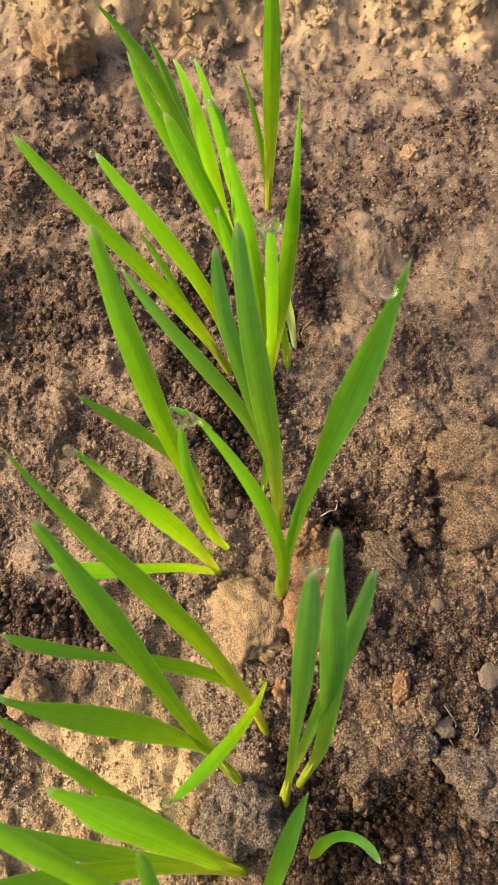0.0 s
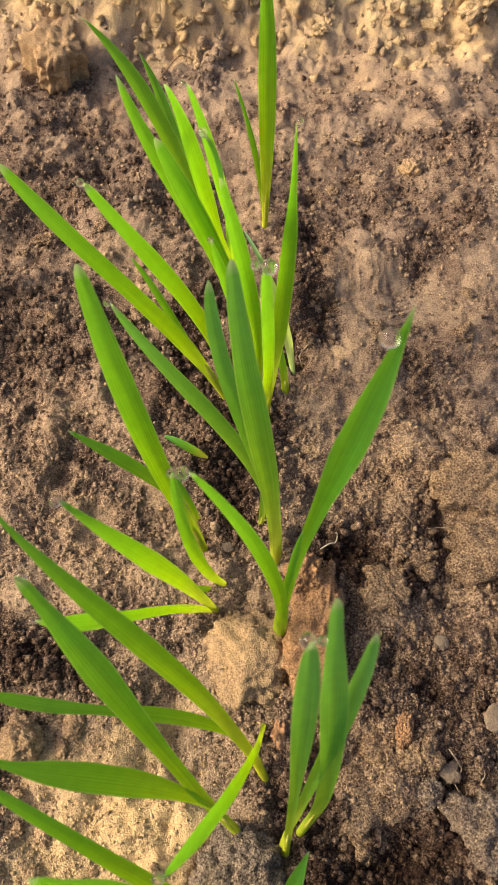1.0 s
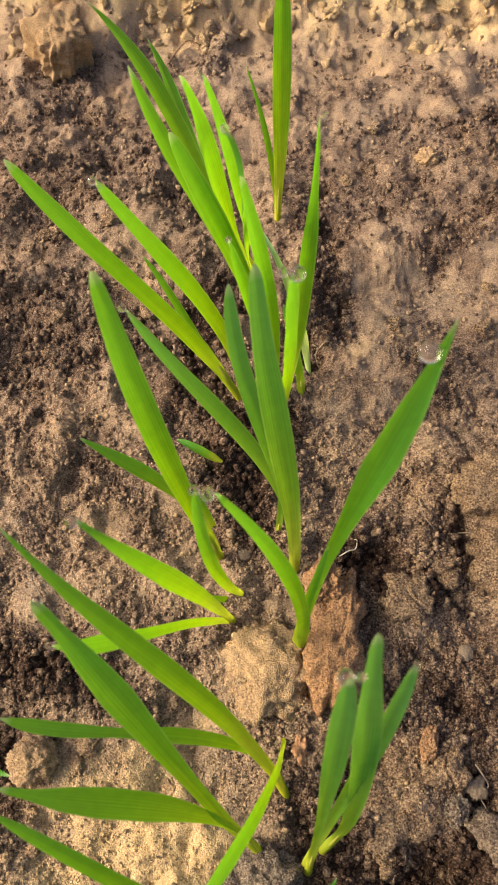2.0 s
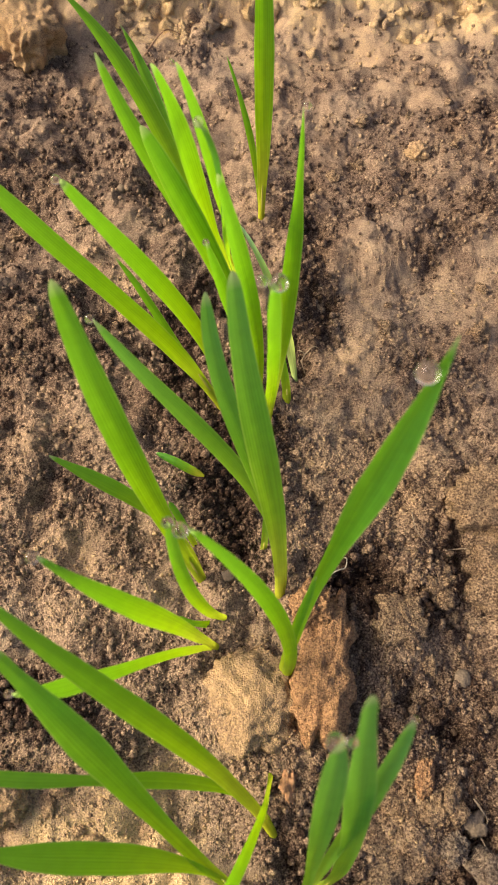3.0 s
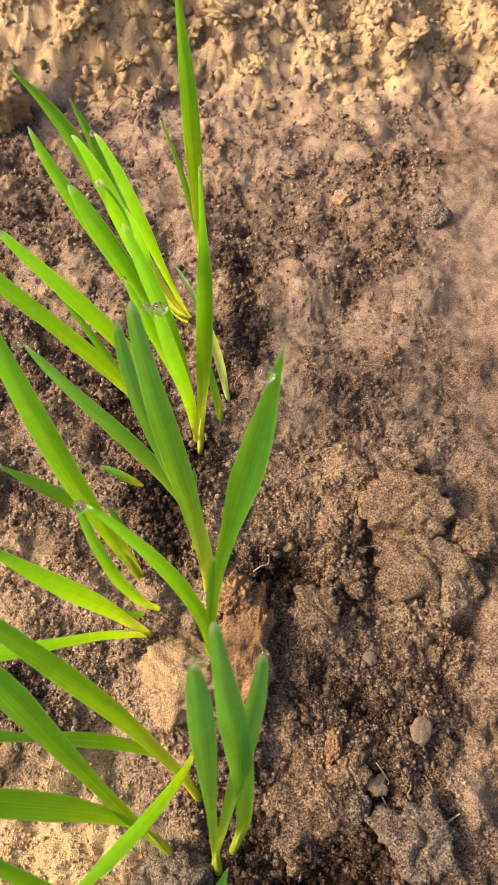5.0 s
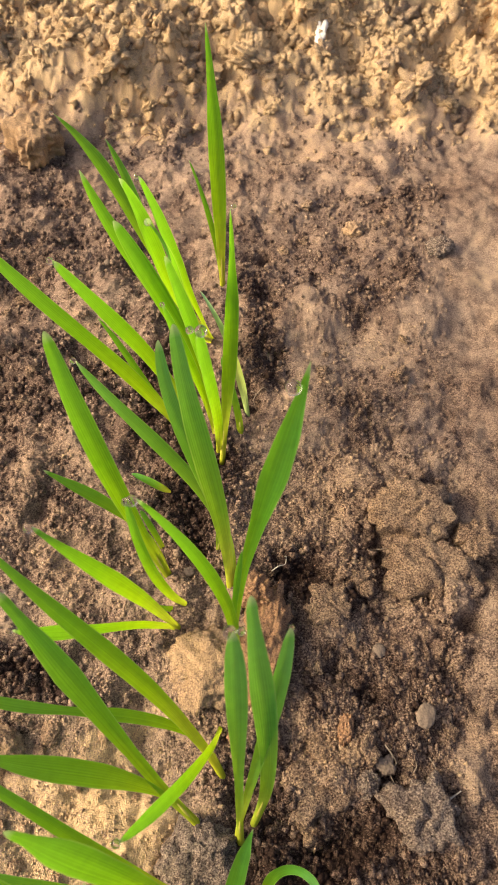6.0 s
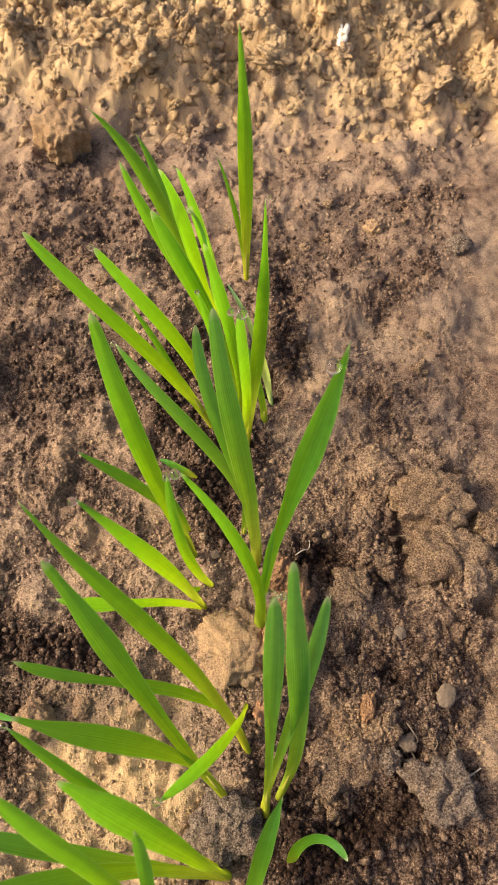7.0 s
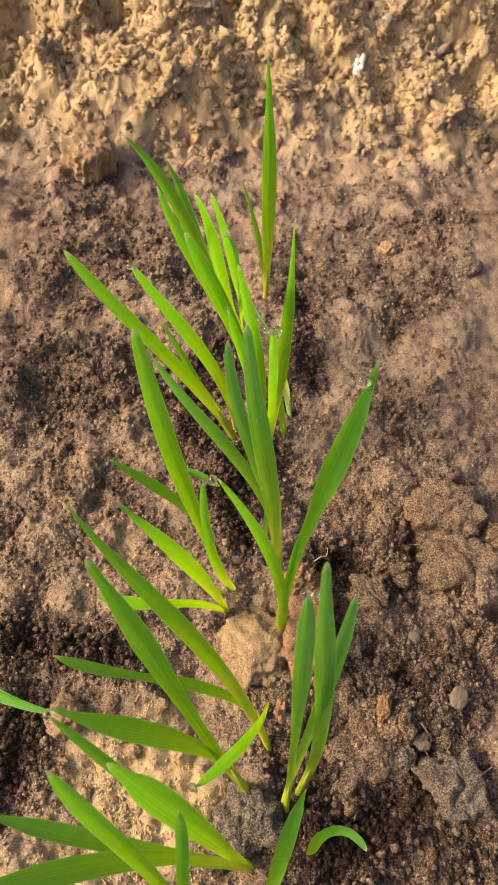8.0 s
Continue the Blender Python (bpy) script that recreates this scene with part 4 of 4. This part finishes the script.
clod(0.0940, 0.3204, (0.012, 0.010, 0.008), 29, CLOD, "rough tan clod on the furrow side", 0, 0.4)
clod(0.1438, 0.3064, (0.016, 0.014, 0.009), 31, CLOD_GREY, "rough pale grey clod of soil", 0, 0.35)


def bank_clods():
    """Knobs and clods of dry soil that stand out of the bank, built from six shapes."""
    rng = random.Random(8)
    shapes = []
    for n in range(6):
        bm = lump((0.5, 0.5, 0.42), 30 + n, 4, 0.75, 0.26)
        me = bpy.data.meshes.new("soil_clod")
        bm.to_mesh(me)
        bm.free()
        me.materials.append(BANK_CLOD)
        for p in me.polygons:
            p.use_smooth = True
        shapes.append(me)
    for n in range(165):
        x, y = rng.uniform(-0.22, 0.26), 0.41 + 0.24 * rng.random() ** 0.8
        size = 0.006 + 0.016 * rng.random() ** 2
        ob = new("soil_clod", shapes[n % 6])
        ob.matrix_world = pose(x, y, height(x, y) - 0.05 * size, rng.uniform(-40, 40), rng.uniform(-40, 40), rng.uniform(0, 360)) @ Matrix.Diagonal((size, size * rng.uniform(0.7, 1.5), size * rng.uniform(0.7, 1.1), 1))
        tagged(ob, "dry tan clod of soil on the bank", "clod", "clods on the bank")


bank_clods()


def bank_crumbs():
    """The crumbled surface of the bank: small rounded lumps, too many to count."""
    rng = np.random.default_rng(11)
    shapes = []
    for n in range(8):
        bm = lump((0.5, 0.5, 0.45), 50 + n, 2, 1.0, 0.34)
        shapes.append(np.array([v.co[:] for v in bm.verts]))
        tris = np.array([[v.index for v in f.verts] for f in bm.faces])
        bm.free()
    count = 8000
    x, y = rng.uniform(-0.21, 0.23, count), 0.395 + 0.24 * rng.random(count)
    keep = rng.random(count) < 0.1 + 0.9 * step(0.40, 0.47, y + 0.03 * fractal(x, y, 0.06, 2, 7))
    x, y = x[keep], y[keep]
    count = len(x)
    z = ground_height(x, y)
    size = 0.0025 + 0.0075 * rng.random(count) ** 2.5
    co = np.empty((count, len(shapes[0]), 3))
    for i in range(count):
        turn = np.array(Euler(rng.uniform(0, 6.28, 3)).to_matrix())
        co[i] = shapes[i % 8] @ turn.T * size[i] + (x[i], y[i], z[i] - 0.18 * size[i])
    faces = (tris[None] + (np.arange(count) * co.shape[1])[:, None, None]).reshape(-1, 3)
    me = bpy.data.meshes.new("bank_crumbs")
    me.vertices.add(co.size // 3)
    me.vertices.foreach_set("co", co.ravel())
    me.loops.add(faces.size)
    me.loops.foreach_set("vertex_index", faces.ravel())
    me.polygons.add(len(faces))
    me.polygons.foreach_set("loop_start", np.arange(0, faces.size, 3))
    me.update(calc_edges=True)
    att = me.attributes.new("humus", "FLOAT", "POINT")
    att.data.foreach_set("value", np.repeat(humus_and_sun_at(x, y) + rng.uniform(-0.3, 0.12, count), co.shape[1]).astype(np.float32))
    att = me.attributes.new("grit", "FLOAT", "POINT")
    att.data.foreach_set("value", np.full(co.size // 3, 0.35, np.float32))
    me.materials.append(SOIL)
    tagged(new("bank_crumbs", me), "dry tan crumbs of soil covering the bank", "soil crumbs", kind="stuff")


bank_crumbs()


def loose_clods(count, seed, x0, x1, y0, y1, least, most, mat, label, group):
    """Small clods half sunk into a stretch of the furrow."""
    rng = random.Random(seed)
    shapes = []
    for n in range(4):
        me = bpy.data.meshes.new("soil_clod")
        bm = lump((0.5, 0.5, 0.4), seed + n, 4, 0.55, 0.12)
        bm.to_mesh(me)
        bm.free()
        me.materials.append(mat)
        for p in me.polygons:
            p.use_smooth = True
        shapes.append(me)
    for n in range(count):
        x, y = rng.uniform(x0, x1), rng.uniform(y0, y1)
        size = least + (most - least) * rng.random() ** 2
        ob = new("soil_clod", shapes[n % 4])
        ob.matrix_world = pose(x, y, height(x, y) - 0.02 * size, rng.uniform(-20, 20), rng.uniform(-20, 20), rng.uniform(0, 360)) @ Matrix.Diagonal((size, size * rng.uniform(0.8, 1.4), size * rng.uniform(0.6, 0.9), 1))
        tagged(ob, label, "clod", group)


loose_clods(34, 61, -0.085, -0.005, -0.02, 0.06, 0.0025, 0.008, CLOD, "small pale lump of sandy soil among the seedlings", "sandy lumps")
loose_clods(26, 71, 0.03, 0.105, 0.02, 0.12, 0.0025, 0.0085, CRUST, "small brown lump of crumbly soil beside the row", "brown lumps")
loose_clods(26, 81, -0.12, -0.02, 0.15, 0.36, 0.003, 0.010, CRUST, "small brown lump of dried soil behind the row", "dried lumps")
loose_clods(14, 91, 0.03, 0.13, 0.2, 0.36, 0.003, 0.009, CRUST, "small brown lump of dried soil on the furrow floor", "dried lumps")


# ---- litter ----
def strand(name, points, radius, mat, label, category):
    """A bent root or stick lying on the soil, given as places of the plan and heights over it."""
    pts = [Vector((x, y, height(x, y) + up)) for x, y, up in points]
    fine = []
    for i in range(len(pts) - 1):
        p0, p1, p2, p3 = pts[max(i - 1, 0)], pts[i], pts[i + 1], pts[min(i + 2, len(pts) - 1)]
        for k in range(5):
            u = k / 5
            fine.append(0.5 * (2 * p1 + (p2 - p0) * u + (2 * p0 - 5 * p1 + 4 * p2 - p3) * u * u + (3 * p1 - 3 * p2 + p3 - p0) * u**3))
    fine.append(pts[-1])
    radii = [radius * (1 - 0.5 * i / len(fine)) for i in range(len(fine))]
    return tagged(part(name, tube(fine, radii, 6), mat), label, category)


strand("root_bit", [(0.0347, 0.1090, 0.0010), (0.0379, 0.1104, 0.0030), (0.0407, 0.1114, 0.0040), (0.0412, 0.1141, 0.0040), (0.0405, 0.1156, 0.0020)], 0.00033, ROOT_PALE, "short curled white root on dark soil", "root")
strand("root_fibre", [(0.0756, 0.0346, 0.0020), (0.0779, 0.0309, 0.0030), (0.0797, 0.0279, 0.0030), (0.0766, 0.0245, 0.0040), (0.0778, 0.0203, 0.0040), (0.0748, 0.0162, 0.0020)], 0.00033, ROOT, "thin bent beige root beside a grey clod", "root")
strand("root_fibre", [(0.0935, 0.0302, 0.0010), (0.0944, 0.0270, 0.0020), (0.0954, 0.0238, 0.0010)], 0.00033, ROOT, "short straight dry root on the soil", "root")
strand("root_fibre", [(0.0978, 0.0142, 0.0010), (0.1002, 0.0156, 0.0030), (0.1026, 0.0171, 0.0030)], 0.00046, ROOT_PALE, "short pale root end beside a grey clod", "root")
strand("root_fibre", [(0.0856, 0.0241, 0.0010), (0.0870, 0.0260, 0.0030), (0.0868, 0.0276, 0.0020)], 0.00033, ROOT, "short pale bent root beside a clod", "root")
strand("root_fibre", [(0.0287, 0.2066, 0.0010), (0.0311, 0.2047, 0.0030), (0.0296, 0.2002, 0.0030), (0.0313, 0.1965, 0.0010)], 0.00033, ROOT, "thin forked dry root behind the seedlings", "root")
strand("root_fibre", [(0.0311, 0.2047, 0.0020), (0.0348, 0.2059, 0.0030), (0.0385, 0.2048, 0.0010)], 0.00033, ROOT, "thin dry root on the soil", "root")
strand("twig", [(-0.0437, 0.3924, 0.0020), (-0.0390, 0.3996, 0.0030), (-0.0333, 0.4061, 0.0040), (-0.0287, 0.4084, 0.0030), (-0.0248, 0.4077, 0.0010)], 0.00046, TWIG, "thin bent brown twig at the foot of the bank", "twig")
strand("root_fibre", [(0.0685, 0.1333, 0.0010), (0.0682, 0.1274, 0.0030), (0.0698, 0.1240, 0.0030), (0.0731, 0.1195, 0.0010)], 0.00026, ROOT, "thin dry root fibre on the soil", "root")
strand("root_fibre", [(0.0798, 0.1182, 0.0020), (0.0837, 0.1194, 0.0050), (0.0884, 0.1190, 0.0030)], 0.00033, ROOT, "short dry root bridging a crack", "root")
strand("root_fibre", [(0.0816, 0.1285, 0.0020), (0.0845, 0.1300, 0.0030), (0.0859, 0.1306, 0.0010)], 0.00026, ROOT, "short dry root fibre on the soil", "root")
strand("root_fibre", [(0.1122, 0.2031, 0.0010), (0.1168, 0.2027, 0.0020), (0.1223, 0.2039, 0.0010)], 0.00026, ROOT, "thin dry stalk lying on the soil", "root")



# ---- loose crumbs on the soil, too many to count ----
def scatter_crumbs():
    rng = np.random.default_rng(5)
    ico = bmesh.new()
    bmesh.ops.create_icosphere(ico, subdivisions=1, radius=1.0)
    base = np.array([v.co[:] for v in ico.verts])
    tris = np.array([[v.index for v in f.verts] for f in ico.faces])
    ico.free()
    count = 120000
    x, y = rng.uniform(-0.14, 0.15, count), -0.045 + 0.60 * rng.random(count) ** 1.25
    humus = humus_and_sun_at(x, y)
    keep = (rng.random(count) < 0.04 + 0.96 * np.maximum(np.clip(humus * 1.6 - 0.4, 0, 1), 0.7 * grit_at(x, y, np.clip(humus, 0, 1)))) & (np.abs(x) < 0.095 + 0.16 * (y + 0.05))
    x, y, humus = x[keep], y[keep], humus[keep]
    z = ground_height(x, y)
    n = len(x)
    size = 0.00026 + 0.00032 * rng.random(n) + 0.0017 * rng.random(n) ** 5 * np.clip(humus * 1.5, 0.25, 1) + 0.0006 * (y > 0.38) * rng.random(n)
    shape = 1 + 0.22 * rng.standard_normal((n, len(base), 1)).clip(-1.6, 1.6)
    squash = rng.uniform(0.6, 1.25, (n, 1, 3))
    co = (base[None] * shape * squash * size[:, None, None] + np.stack([x, y, z + 0.2 * size], -1)[:, None]).reshape(-1, 3)
    faces = (tris[None] + (np.arange(n) * len(base))[:, None, None]).reshape(-1, 3)
    me = bpy.data.meshes.new("soil_crumbs")
    me.vertices.add(len(co))
    me.vertices.foreach_set("co", co.ravel())
    me.loops.add(faces.size)
    me.loops.foreach_set("vertex_index", faces.ravel())
    me.polygons.add(len(faces))
    me.polygons.foreach_set("loop_start", np.arange(0, faces.size, 3))
    me.update(calc_edges=True)
    own = humus - 0.03 + rng.uniform(-0.28, 0.28, n)
    att = me.attributes.new("humus", "FLOAT", "POINT")
    att.data.foreach_set("value", np.repeat(own, len(base)).astype(np.float32))
    att = me.attributes.new("grit", "FLOAT", "POINT")
    att.data.foreach_set("value", np.full(len(co), 0.5, np.float32))
    me.materials.append(SOIL)
    tagged(new("soil_crumbs", me), "loose brown and tan soil crumbs strewn over the furrow", "soil crumbs", kind="stuff")


scatter_crumbs()
